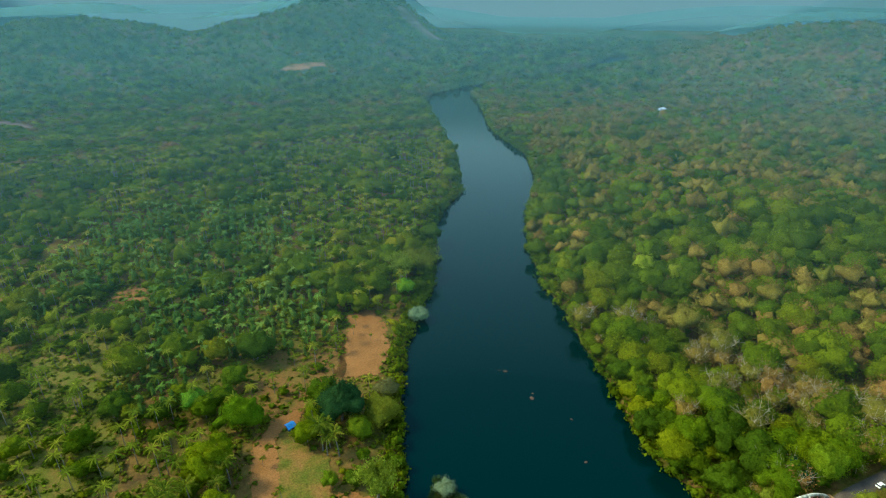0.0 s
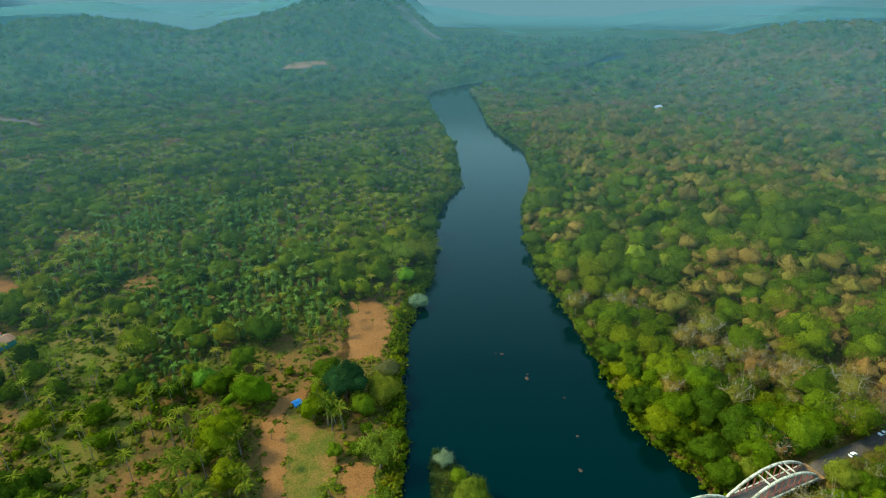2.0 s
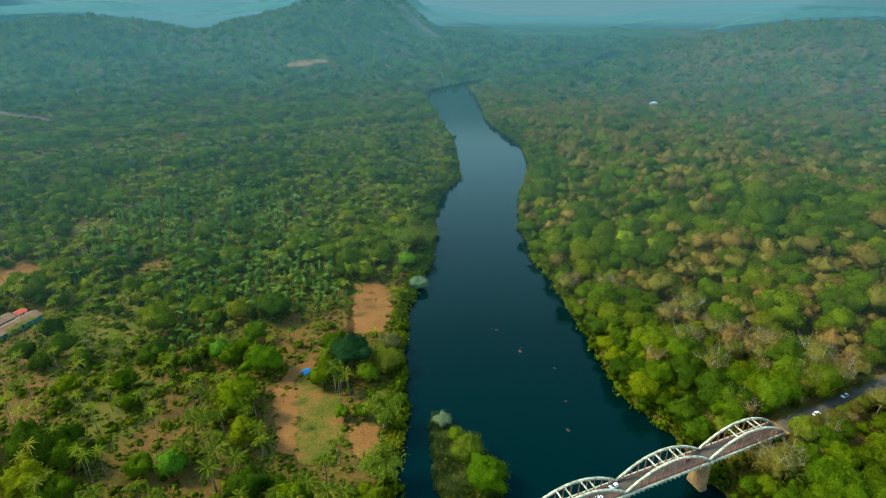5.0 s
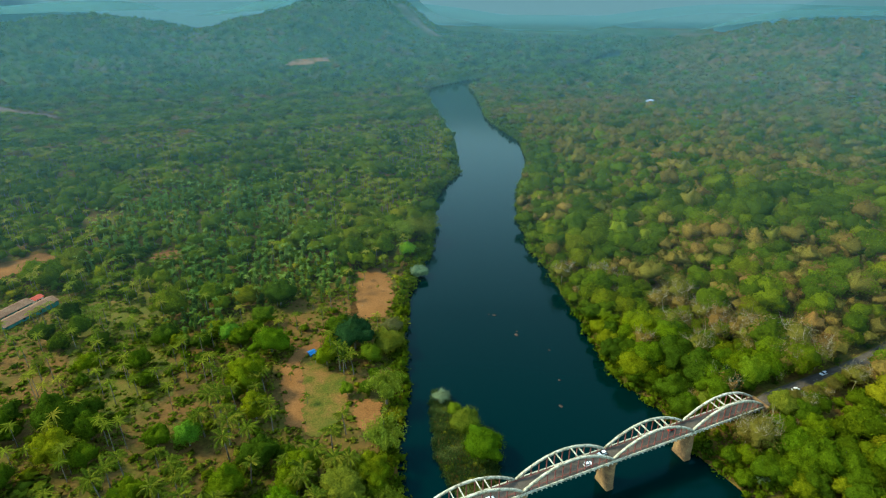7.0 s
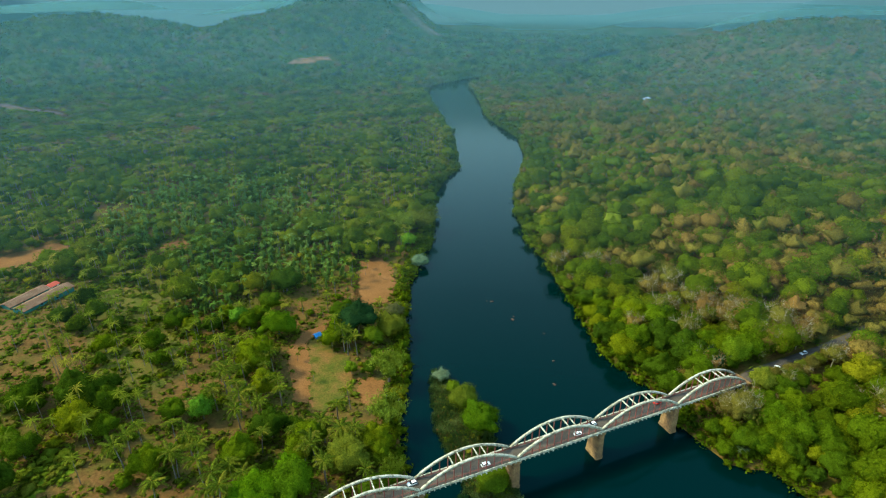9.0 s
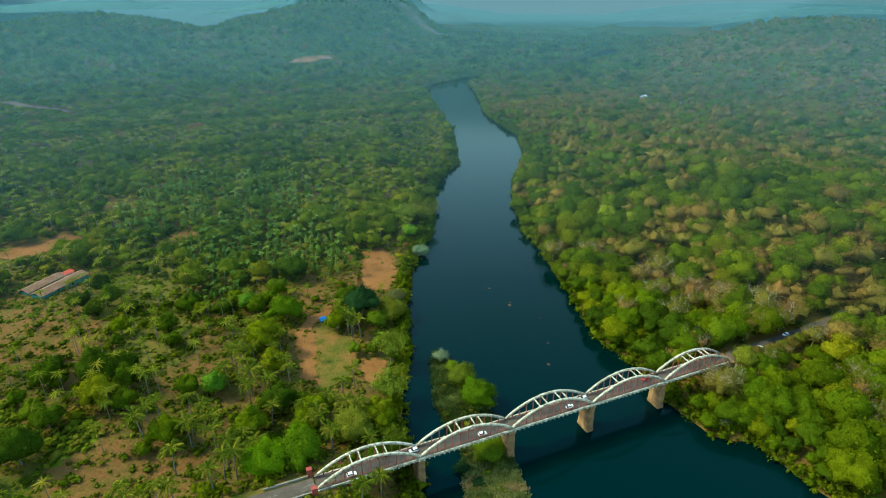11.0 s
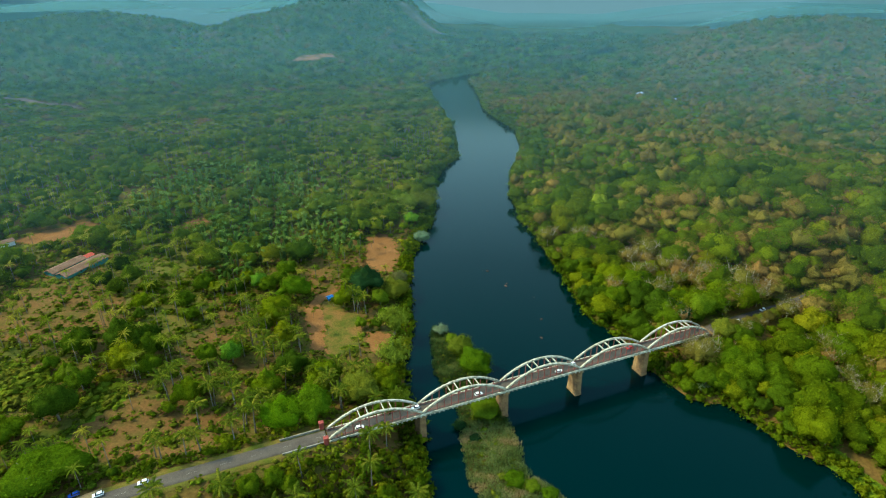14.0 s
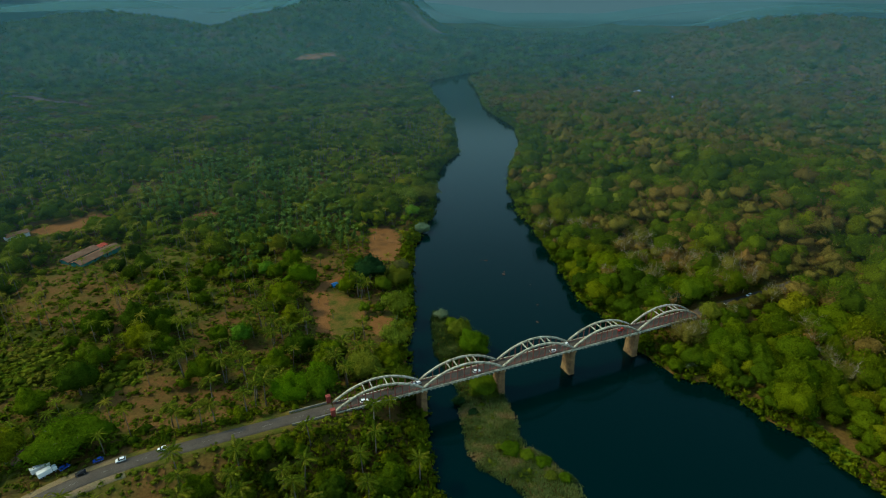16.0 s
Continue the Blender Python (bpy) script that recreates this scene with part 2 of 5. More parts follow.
def bar(bm, a, b, w, h):
    """A straight square bar from a to b."""
    a, b = Vector(a), Vector(b)
    m = Matrix.Translation((a + b) / 2) @ (b - a).to_track_quat("Z", "Y").to_matrix().to_4x4() @ Matrix.Diagonal((w, h, (b - a).length, 1))
    bmesh.ops.create_cube(bm, size=1.0, matrix=m)


def empty(name, m, label, category, group="", kind=""):
    ob = new(name)
    ob.empty_display_size = 0.5
    ob.matrix_world = m
    return tagged(ob, label, category, group, kind)


# ---- the lie of the land ----
LEFT_BANK = [(10, -320), (14, -160), (24, -70), (34, -30), (42, 10), (47, 40), (56, 66), (70, 95), (84, 138), (101, 182), (118, 214), (141, 242), (160, 282), (188, 352), (222, 400), (250, 428), (266, 470), (298, 549), (366, 803), (392, 900), (440, 1000), (560, 1070), (780, 1130), (1000, 1240), (1300, 1500)]
RIGHT_BANK = [(230, -320), (212, -160), (201, -103), (204, -88), (196, -66), (195, -36), (181, -27), (178, 0), (184, 30), (181, 56), (185, 80), (197, 114), (205, 151), (217, 182), (221, 215), (243, 274), (275, 334), (352, 442), (389, 524), (410, 658), (488, 860), (520, 960), (600, 1015), (800, 1068), (1030, 1175), (1340, 1420)]
RIVER = np.array(LEFT_BANK + RIGHT_BANK[::-1], dtype=float)
ISLET = np.array([(84, 87), (90, 74), (93, 57), (97, 47), (93, 35), (87, 22), (86, 8), (85, -7), (82, -21), (79, -29), (77, -38), (82, -44), (84, -55), (88, -63), (85, -72), (88, -90), (70, -96), (66, -70), (63, -56), (59, -49), (54, -42), (53, -33), (55, -23), (60, -6), (66, 10), (67, 30), (67, 44), (73, 62), (79, 80)], dtype=float)


def inside(poly, x, y):
    c = np.zeros(x.shape, dtype=bool)
    for (ax, ay), (bx, by) in zip(poly, np.roll(poly, -1, axis=0)):
        c ^= ((ay > y) != (by > y)) & (x < (bx - ax) * (y - ay) / (by - ay + 1e-12) + ax)
    return c


def edge_distance(poly, x, y):
    d = np.full(x.shape, 1e9)
    for (ax, ay), (bx, by) in zip(poly, np.roll(poly, -1, axis=0)):
        ux, uy = bx - ax, by - ay
        s = np.clip(((x - ax) * ux + (y - ay) * uy) / (ux * ux + uy * uy), 0, 1)
        d = np.minimum(d, np.hypot(x - ax - s * ux, y - ay - s * uy))
    return d


def shore(x, y):
    """Metres from the water's edge: positive on land, negative in the river."""
    d = edge_distance(RIVER, x, y)
    d = np.where(inside(RIVER, x, y), -d, d)
    i = edge_distance(ISLET, x, y)
    i = np.where(inside(ISLET, x, y), i, -i)
    return np.where(d < 0, np.maximum(d, i), d)


def smooth01(a, b, v):
    t = np.clip((v - a) / (b - a), 0, 1)
    return t * t * (3 - 2 * t)


def wave(x, y, size, seed=0):
    """Soft value noise from a few sines, about -1 to 1."""
    r = np.random.RandomState(seed)
    s = np.zeros(np.shape(x))
    for k in range(7):
        a, p, f = r.uniform(0, 6.28), r.uniform(0, 6.28), (0.6 + 0.35 * k) / size
        s = s + np.sin((x * math.cos(a) + y * math.sin(a)) * f * 6.28 + p) / (1 + 0.4 * k)
    return s / 2.6


# hills: x, y, height, width along x and y
HILLS = [(-640, 1500, 58, 330, 330), (-330, 1720, 66, 220, 330), (-120, 1800, 60, 170, 300), (120, 1560, 52, 150, 210), (320, 1680, 100, 170, 260), (560, 1950, 225, 190, 330), (-560, 900, 30, 200, 300),
         (1250, 840, 72, 250, 260), (1620, 800, 78, 330, 300), (380, 330, 16, 120, 330), (430, 20, 22, 170, 150), (-140, 110, 12, 110, 130)]


def bridge_fill(x, y):
    """Height to which the ground is made up under the approach roads, and how far that applies."""
    left = smooth01(34, 6, x) * smooth01(34, 6, np.abs(y - 3.5))
    right = smooth01(198, 224, x) * smooth01(40, 8, np.abs(y - 3.5)) * smooth01(420, 350, x)
    return np.maximum(left, right)


def land(x, y):
    x, y = np.asarray(x, dtype=float), np.asarray(y, dtype=float)
    d = shore(x, y)
    isl = inside(ISLET, x, y)
    h = 0.4 + 3.4 * (1 - np.exp(-np.maximum(d, 0) / 7)) + 0.012 * np.minimum(np.maximum(d, 0), 500)
    up = smooth01(0, 140, d)
    for cx, cy, hh, wx, wy in HILLS:
        h = h + up * hh * np.exp(-((x - cx) / wx) ** 2 - ((y - cy) / wy) ** 2)
    h = h + up * (1.2 * wave(x, y, 70, 1) + 0.25 * wave(x, y, 17, 2)) + smooth01(900, 1500, y) * up * 10 * wave(x, y, 260, 3)
    h = np.where(isl, 0.15 + 0.06 * np.minimum(d, 10), h)
    h = np.where(d < 0, np.maximum(-4.0, 0.35 * d), h)
    k = bridge_fill(x, y) * (d > 0)
    return h * (1 - k) + 15.9 * k


def axis(lo, fine_lo, fine_hi, hi, step, grow):
    mid = list(np.arange(fine_lo, fine_hi + 0.1, step))
    a, s = fine_lo, step
    while a > lo:
        s *= grow
        a -= s
        mid.insert(0, a)
    a, s = fine_hi, step
    while a < hi:
        s *= grow
        a += s
        mid.append(a)
    return np.array(mid)


def grid(xs, ys, zfun):
    gx, gy = np.meshgrid(xs, ys)
    v = np.stack([gx, gy, zfun(gx, gy)], -1).reshape(-1, 3)
    i = np.arange(len(xs) * len(ys)).reshape(len(ys), len(xs))
    f = np.stack([i[:-1, :-1], i[:-1, 1:], i[1:, 1:], i[1:, :-1]], -1).reshape(-1, 4)
    return v, f


v, f = grid(axis(-4600, -340, 620, 4600, 6.0, 1.08), axis(-1500, -150, 720, 4700, 6.0, 1.08), land)
tagged(link_mesh("ground", v, f, M["ground"], smooth=True), "dry grass and red soil rising from the river banks", "ground", kind="structure")
v, f = grid(np.linspace(-60, 1500, 14), np.linspace(-400, 1700, 14), lambda x, y: 0 * x)
tagged(link_mesh("water", v, f, M["water"]), "calm dark teal river water", "water", kind="structure")


def haze_sheet_height(gx, gy):
    """Height of the added haze sheet: just over crowns, draped on the hills."""
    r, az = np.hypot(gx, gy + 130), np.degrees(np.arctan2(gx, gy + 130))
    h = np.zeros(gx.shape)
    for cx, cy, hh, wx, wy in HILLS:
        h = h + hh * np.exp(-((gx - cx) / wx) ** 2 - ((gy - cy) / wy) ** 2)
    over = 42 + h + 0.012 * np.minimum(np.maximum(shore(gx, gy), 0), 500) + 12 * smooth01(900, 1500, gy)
    # raised behind the ridges so a line of sight crosses the sheet once
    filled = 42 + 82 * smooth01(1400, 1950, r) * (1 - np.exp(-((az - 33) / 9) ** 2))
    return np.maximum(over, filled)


# a single added sheet stands in for the depth of hazy air
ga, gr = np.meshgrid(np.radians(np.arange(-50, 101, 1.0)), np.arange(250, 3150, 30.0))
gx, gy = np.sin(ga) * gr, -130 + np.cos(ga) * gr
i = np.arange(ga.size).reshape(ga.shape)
tagged(link_mesh("haze_sheet", np.stack([gx, gy, haze_sheet_height(gx, gy)], -1).reshape(-1, 3), np.stack([i[:-1, :-1], i[:-1, 1:], i[1:, 1:], i[1:, :-1]], -1).reshape(-1, 4), M["haze_sheet"], smooth=True), "thin blue-green sheet standing in for distance haze", "haze", kind="structure")
# added opaque slope, haze-coloured, to close the view behind the sheet
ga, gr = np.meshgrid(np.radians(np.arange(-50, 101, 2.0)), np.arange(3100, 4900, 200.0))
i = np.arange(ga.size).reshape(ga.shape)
tagged(link_mesh("backdrop_1", np.stack([np.sin(ga) * gr, -130 + np.cos(ga) * gr, 8 + (gr - 3100) * 0.55], -1).reshape(-1, 3), np.stack([i[:-1, :-1], i[:-1, 1:], i[1:, 1:], i[1:, :-1]], -1).reshape(-1, 4), M["haze_coloured_slope"], smooth=True), "opaque backdrop slope painted the pale blue of far haze", "haze", kind="structure")




def haze_coloured_hill(name, dist, crest, label):
    """A far outline hill, haze put into its colour; crest gives bearing and height."""
    az = np.arange(crest[0][0], crest[-1][0] + 0.01, 0.2)
    top = np.interp(az, *np.array(crest, dtype=float).T)
    top = top + 4 * wave(az * 40, az * 13, 60, 91) + 3 * np.random.RandomState(5).rand(len(az))
    ga, gr = np.meshgrid(np.radians(az), np.array([0, 40, 90, 140, 180]))
    z = top[None] * np.array([0, 0.4, 0.75, 0.95, 1.0])[:, None]
    vv = np.stack([np.sin(ga) * (dist + gr), -130 + np.cos(ga) * (dist + gr), z], -1).reshape(-1, 3)
    i = np.arange(ga.size).reshape(ga.shape)
    ff = np.stack([i[:-1, :-1], i[:-1, 1:], i[1:, 1:], i[1:, :-1]], -1).reshape(-1, 4)
    return tagged(link_mesh(name, vv, ff, M["haze_coloured_hill"], smooth=True), label, "hills", kind="structure")


haze_coloured_hill("backdrop_2", 2850, [(47, 20), (50, 48), (52, 90), (54, 142), (56, 185), (60, 240), (66, 260)], "far wooded hill with haze put into its colour")
haze_coloured_hill("backdrop_5", 2880, [(-22, 230), (-16, 215), (-12.5, 178), (-10.5, 138), (-8.5, 105), (-6, 60)], "far hill behind the ridge, haze put into its colour")


def draped(name, poly, mat, label, lift=0.3, step=4.0, kind="structure"):
    """A patch of other ground laid on the land, with an uneven edge."""
    p = np.array(poly, dtype=float)
    x0, y0, x1, y1 = p[:, 0].min(), p[:, 1].min(), p[:, 0].max(), p[:, 1].max()
    vv, ff = grid(np.arange(x0 - 3, x1 + 4, step), np.arange(y0 - 3, y1 + 4, step), lambda x, y: land(x, y) + lift)
    c = vv[ff].mean(1)
    keep = inside(p, c[:, 0] + 1.8 * wave(c[:, 0], c[:, 1], 14, 7) + 0.7 * wave(c[:, 0], c[:, 1], 3.5, 9), c[:, 1] + 1.8 * wave(c[:, 0], c[:, 1], 14, 8) + 0.7 * wave(c[:, 0], c[:, 1], 3.5, 10))
    ff = ff[keep]
    used = np.unique(ff)
    back = np.zeros(len(vv), dtype=int)
    back[used] = np.arange(len(used))
    return tagged(link_mesh(name, vv[used], back[ff], mat, smooth=True), label, "field", kind=kind)


FIELD_A = [(81, 230), (98, 229), (98, 205), (94, 185), (82, 164), (68, 164), (57, 169), (72, 201)]
FIELD_B = [(7, 174), (30, 184), (56, 194), (72, 201), (68, 182), (62, 160), (46, 150), (24, 148)]
FIELD_C = [(11, 132), (23, 128), (19, 102), (15, 78), (6, 87), (9, 101)]
LAWN = [(25, 133), (32, 128), (42, 112), (41, 94), (33, 81), (21, 73), (14, 76), (19, 103), (23, 127)]
PATH = [(24, 148), (42, 152), (33, 139), (27, 137), (21, 129), (11, 132), (17, 141)]
FIELD_D = [(-184, 322), (-156, 335), (-131, 349), (-122, 327), (-132, 308), (-166, 303)]
FIELD_E = [(-106, 34), (-101, 58), (-83, 68), (-59, 58), (-36, 44), (-33, 16), (-59, 17), (-83, 25)]
SLOPE = [(-62, 104), (-44, 124), (-26, 136), (-22, 108), (-38, 88), (-56, 92)]
SAND = [(43, 94), (54, 85), (52, 72), (42, 66), (38, 76)]
YARD = [(-84, -7), (-72, -6), (-70, -18), (-84, -20)]
FIELD_F = [(-155, 143), (-164, 194), (-150, 224), (-117, 205), (-93, 172), (-87, 132), (-110, 128), (-134, 131)]
FIELD_H = [(-106, 252), (-90, 292), (-60, 286), (-42, 240), (-44, 185), (-42, 118), (-66, 104), (-92, 160)]
FIELD_G = [(-65, 303), (-42, 325), (-37, 312), (-41, 289), (-56, 291)]
BANK = [(199, -106), (197, -99), (203, -80), (209, -76), (214, -84), (208, -104)]
CROP_A = [(-172, 90), (-140, 112), (-118, 100), (-116, 84), (-150, 62)]
CROP_B = [(-104, 72), (-88, 82), (-80, 70), (-98, 56)]
FAR_BARE = [(-345, 985), (-300, 975), (-200, 880), (-204, 866), (-300, 945)]
SCAR = [(590, 1690), (680, 1740), (695, 1655), (730, 1560), (715, 1525), (650, 1532), (618, 1612)]
QUARRY = [(184, 1266), (224, 1292), (297, 1300), (291, 1251), (262, 1262), (238, 1230), (205, 1250)]
draped("field_1", FIELD_A, M["soil"], "bare tilled red soil beside the river", step=1.0)
draped("field_2", FIELD_B, M["slope"], "dry grass clearing with young palms", step=1.0)
draped("field_3", FIELD_C, M["soil"], "small square of bare red soil", 0.35, step=1.0)
draped("field_4", LAWN, M["grass"], "mown grass clearing with yellowing patches", step=1.0)
draped("field_5", PATH, M["soil"], "trodden red earth path", 0.4, step=1.0)
draped("field_17", SAND, M["soil"], "bare sandy patch above the river bank", 0.3, step=1.0)
draped("field_6", FIELD_D, M["soil"], "bare red earth yard above the sheds", step=1.5)
draped("field_18", FIELD_G, M["soil"], "strip of bare red earth below the palms", 0.3, step=1.5)
draped("field_19", FIELD_H, M["verge_grass"], "olive dry grass under scattered palms", 0.2, step=2.0)
draped("field_7", FIELD_E, M["slope"], "dry brown slope with scattered palms", 0.25, step=1.5)
draped("field_13", SLOPE, M["slope"], "dry brown clearing among the palms", 0.25, step=1.5)
draped("field_14", FIELD_F, M["slope"], "dry brown slope below the sheds", 0.25, step=1.5)
draped("field_15", YARD, M["slope"], "bare brown ground beside the road", 0.25, step=2.0)
draped("field_16", BANK, M["crop"], "bright grassy river bank", 0.25, step=2.0)
draped("field_9", CROP_A, M["crop"], "bright green low crop on the slope", 0.3, 3.0)
draped("field_10", CROP_B, M["crop"], "small plot of bright green crop", 0.3, 3.0)
draped("field_11", FAR_BARE, M["cliff"], "bare red earth cut among far trees", 2.0, 6.0)
draped("field_12", SCAR, M["scar"], "bare pinkish rock scar on a far hill", 10.0, 9.0)
draped("field_8", QUARRY, M["quarry"], "bare red quarried ground on a wooded hill", 13.0, 8.0)


# ---- roads ----
def strip(name, pts, width, mat, label, lift, category="road"):
    """A ribbon along a line of x, y, z points."""
    p = np.array(pts, dtype=float)
    d = np.gradient(p[:, :2], axis=0)
    n = np.stack([-d[:, 1], d[:, 0]], 1) / np.linalg.norm(d, axis=1)[:, None]
    rows = []
    for s in (-1, -0.5, 0, 0.5, 1):
        rows.append(np.column_stack([p[:, :2] + n * s * width / 2, p[:, 2] + lift - 0.05 * abs(s)]))
    rows = [np.column_stack([rows[0][:, :2] - n * 0.4, p[:, 2] + lift - 0.8])] + rows + [np.column_stack([rows[-1][:, :2] + n * 0.4, p[:, 2] + lift - 0.8])]
    vv = np.stack(rows, 1).reshape(-1, 3)
    i = np.arange(len(vv)).reshape(len(p), 7)
    ff = np.stack([i[:-1, 1:], i[:-1, :-1], i[1:, :-1], i[1:, 1:]], -1).reshape(-1, 4)
    return tagged(link_mesh(name, vv, ff, mat, smooth=True), label, category, kind="structure")


def road_line(pts):
    out = []
    for (ax, ay), (bx, by) in zip(pts, pts[1:]):
        n = max(2, int(math.hypot(bx - ax, by - ay) / 4))
        out += [(ax + (bx - ax) * k / n, ay + (by - ay) * k / n) for k in range(n)]
    out.append(pts[-1])
    q = np.array(out)
    for _ in range(30):
        q[1:-1] = (q[:-2] + q[2:] + 2 * q[1:-1]) / 4
    z = land(q[:, 0], q[:, 1])
    for _ in range(60):
        z[1:-1] = (z[:-2] + z[2:] + 2 * z[1:-1]) / 4
    return np.column_stack([q, np.maximum(z, land(q[:, 0], q[:, 1]))])


ROAD_W = [(-0.6, 3.2), (-20, 3.2), (-60, 3.6), (-95, 3.0), (-118, -4), (-150, -24), (-200, -50)]
ROAD_E = [(214.6, 3.2), (235, 3.4), (290, 4), (325, 9)]
for k, pts in enumerate((ROAD_W, ROAD_E)):
    line = road_line(pts)
    green = line[line[:, 0] > -86]
    strip("pavement_%d" % (2 * k + 1), green, 12.0 if k == 0 else 8.5, M["verge_grass"], "grassy verge beside the road", 0.42, "verge")
    if k == 0:
        strip("pavement_2", line[line[:, 0] < -84], 13.0, M["verge"], "sandy orange verge beside the road", 0.4, "verge")
    strip("road_%d" % (k + 1), line, 6.6, M["asphalt"], "worn grey asphalt road with a pale centre line", 0.6)
    for j in range(0, len(line) - 2, 3):
        strip("trim_%d" % (100 * k + j + 1), line[j:j + 2], 0.13, M["line"], "faded painted centre dash", 0.62, "marking")


# ---- plants: shapes as arrays of four-cornered faces ----
def joined(pieces):
    vs, fs, n = [], [], 0
    for vv, ff in pieces:
        vs.append(vv)
        fs.append(np.asarray(ff) + n)
        n += len(vv)
    return np.concatenate(vs), np.concatenate(fs)


def sprays(r, centres, normals, size, stretch=1.0, droop=0.0):
    """Leaf sprays: bent four-cornered blades, one at each centre."""
    n = len(centres)
    nor = normals / np.linalg.norm(normals, axis=1)[:, None]
    t = np.cross(nor, r.normal(size=(n, 3)))
    t /= np.linalg.norm(t, axis=1)[:, None]
    b = np.cross(nor, t)
    t[:, 2] -= droop
    s = size * r.uniform(0.65, 1.35, (n, 1))
    q = np.stack([centres - t * s * stretch, centres - b * s * 0.6 + nor * s * 0.2, centres + t * s * stretch, centres + b * s * 0.6 + nor * s * 0.2], 1)
    return q.reshape(-1, 3), np.arange(4 * n).reshape(n, 4)


def ball_dirs(r, n, low=-0.35):
    d = r.normal(size=(n * 3, 3))
    d /= np.linalg.norm(d, axis=1)[:, None]
    return d[d[:, 2] > low][:n]


def broad_crown(seed, lobes, leaves, size, height=1.0, spread=1.0, stretch=1.0, droop=0.0, core=(12, 7), ragged=0.5, deep=0.9, fill=(0.74, 1.0), clump=0.85):
    """A crown of radius 1 over z = 0: billowing lobes, a leafy shell of sprays on them and shade inside."""
    r = np.random.RandomState(seed)
    k = np.arange(lobes) + 0.5
    up, round_ = 1 - 1.25 * k / lobes, k * 2.39996 + r.uniform(0, 6.28)
    flat = np.sqrt(np.clip(1 - up * up, 0, 1))
    cen = np.column_stack([np.cos(round_) * flat, np.sin(round_) * flat, up]) + r.normal(scale=0.2, size=(lobes, 3))
    cen = cen * np.array([0.6 * spread, 0.6 * spread, 0.5 * height]) * r.uniform(0.8, 1.12, (lobes, 1))
    rad = clump * r.uniform(0.24, 0.52, lobes) * (0.75 + 0.5 / math.sqrt(lobes / 8))
    squash = np.array([1, 1, 1 / max(0.75, height * 0.9)])

    def surface(u):
        """The farthest point of the lobes along each way u, and the way out of the lobe there."""
        far, who = np.full(len(u), 0.12), np.zeros(len(u), dtype=int)
        for j in range(lobes):
            p = u @ cen[j]
            disc = p * p - (cen[j] @ cen[j]) + rad[j] ** 2
            h = np.where(disc > 0, p + np.sqrt(np.maximum(disc, 0)), 0)
            who = np.where(h > far, j, who)
            far = np.maximum(far, h)
        return u * far[:, None], u * far[:, None] - cen[who]

    n, m = core if core[0] else (3, 2)
    th, ph = np.meshgrid(np.linspace(0, 2 * math.pi, n, endpoint=False), np.linspace(0.06, 2.35, m))
    u = np.column_stack([(np.sin(ph) * np.cos(th)).ravel(), (np.sin(ph) * np.sin(th)).ravel(), np.cos(ph).ravel()])
    shell = surface(u)[0] * r.uniform(*fill, (len(u), 1)) + (0, 0, 0.5 * height)
    i = np.arange(n * m).reshape(m, n)
    j = np.roll(i, -1, axis=1)
    faces = np.stack([i[:-1], i[1:], j[1:], j[:-1]], -1).reshape(-1, 4)
    d = ball_dirs(r, leaves, -0.5)
    at, out = surface(d)
    out = out / np.linalg.norm(out, axis=1)[:, None]
    at = at * r.uniform(deep, 1.1, (len(d), 1)) + (0, 0, 0.5 * height)
    tufts = sprays(r, at, out + r.normal(scale=ragged, size=out.shape) + (0, 0, 0.25), size, stretch, droop)
    return joined([(shell, faces), tufts]) if core[0] else tufts


def tube(points, radii, sides=5):
    p, out = np.asarray(points, dtype=float), []
    a = np.arange(sides) * 2 * math.pi / sides
    for k, c in enumerate(p):
        d = p[min(k + 1, len(p) - 1)] - p[max(k - 1, 0)]
        d /= np.linalg.norm(d)
        u = np.cross(d, (0.3, 0.9, 0.1))
        u /= np.linalg.norm(u)
        w = np.cross(d, u)
        out.append(c + radii[k] * (np.cos(a)[:, None] * u + np.sin(a)[:, None] * w))
    i = np.arange(len(p) * sides).reshape(len(p), sides)
    j = np.roll(i, -1, axis=1)
    return np.concatenate(out), np.stack([i[:-1], j[:-1], j[1:], i[1:]], -1).reshape(-1, 4)


def limbs(seed, n, reach=0.8, height=1.0, thick=0.03, twigs=0):
    """Trunk from z = -1 with limbs that spread into the crown."""
    r = np.random.RandomState(seed)
    out = [tube([(0, 0, -1.1), (0.03, 0.02, -0.4), (0, 0.05, 0.2)], [thick * 2.6, thick * 2, thick * 1.5])]
    for k in range(n):
        a = k * 6.283 / n + r.uniform(-0.4, 0.4)
        e, h = r.uniform(0.55, 1) * reach, r.uniform(0.55, 1.15) * height
        m = (0.45 * e * math.cos(a), 0.45 * e * math.sin(a), 0.25 + 0.35 * h)
        tip = (e * math.cos(a), e * math.sin(a), 0.15 + h)
        out.append(tube([(0, 0, -0.1 + 0.2 * r.rand()), m, tip], [thick * 1.3, thick * 0.8, thick * 0.25], 4))
        for _ in range(twigs):
            s = np.array(m) + (np.array(tip) - m) * r.uniform(0.1, 0.9)
            g = s + r.normal(scale=0.22, size=3) + (0, 0, 0.22)
            out.append(tube([s, (s + g) / 2 + (0, 0, -0.02), g], [thick * 0.45, thick * 0.3, thick * 0.12], 3))
    return joined(out)


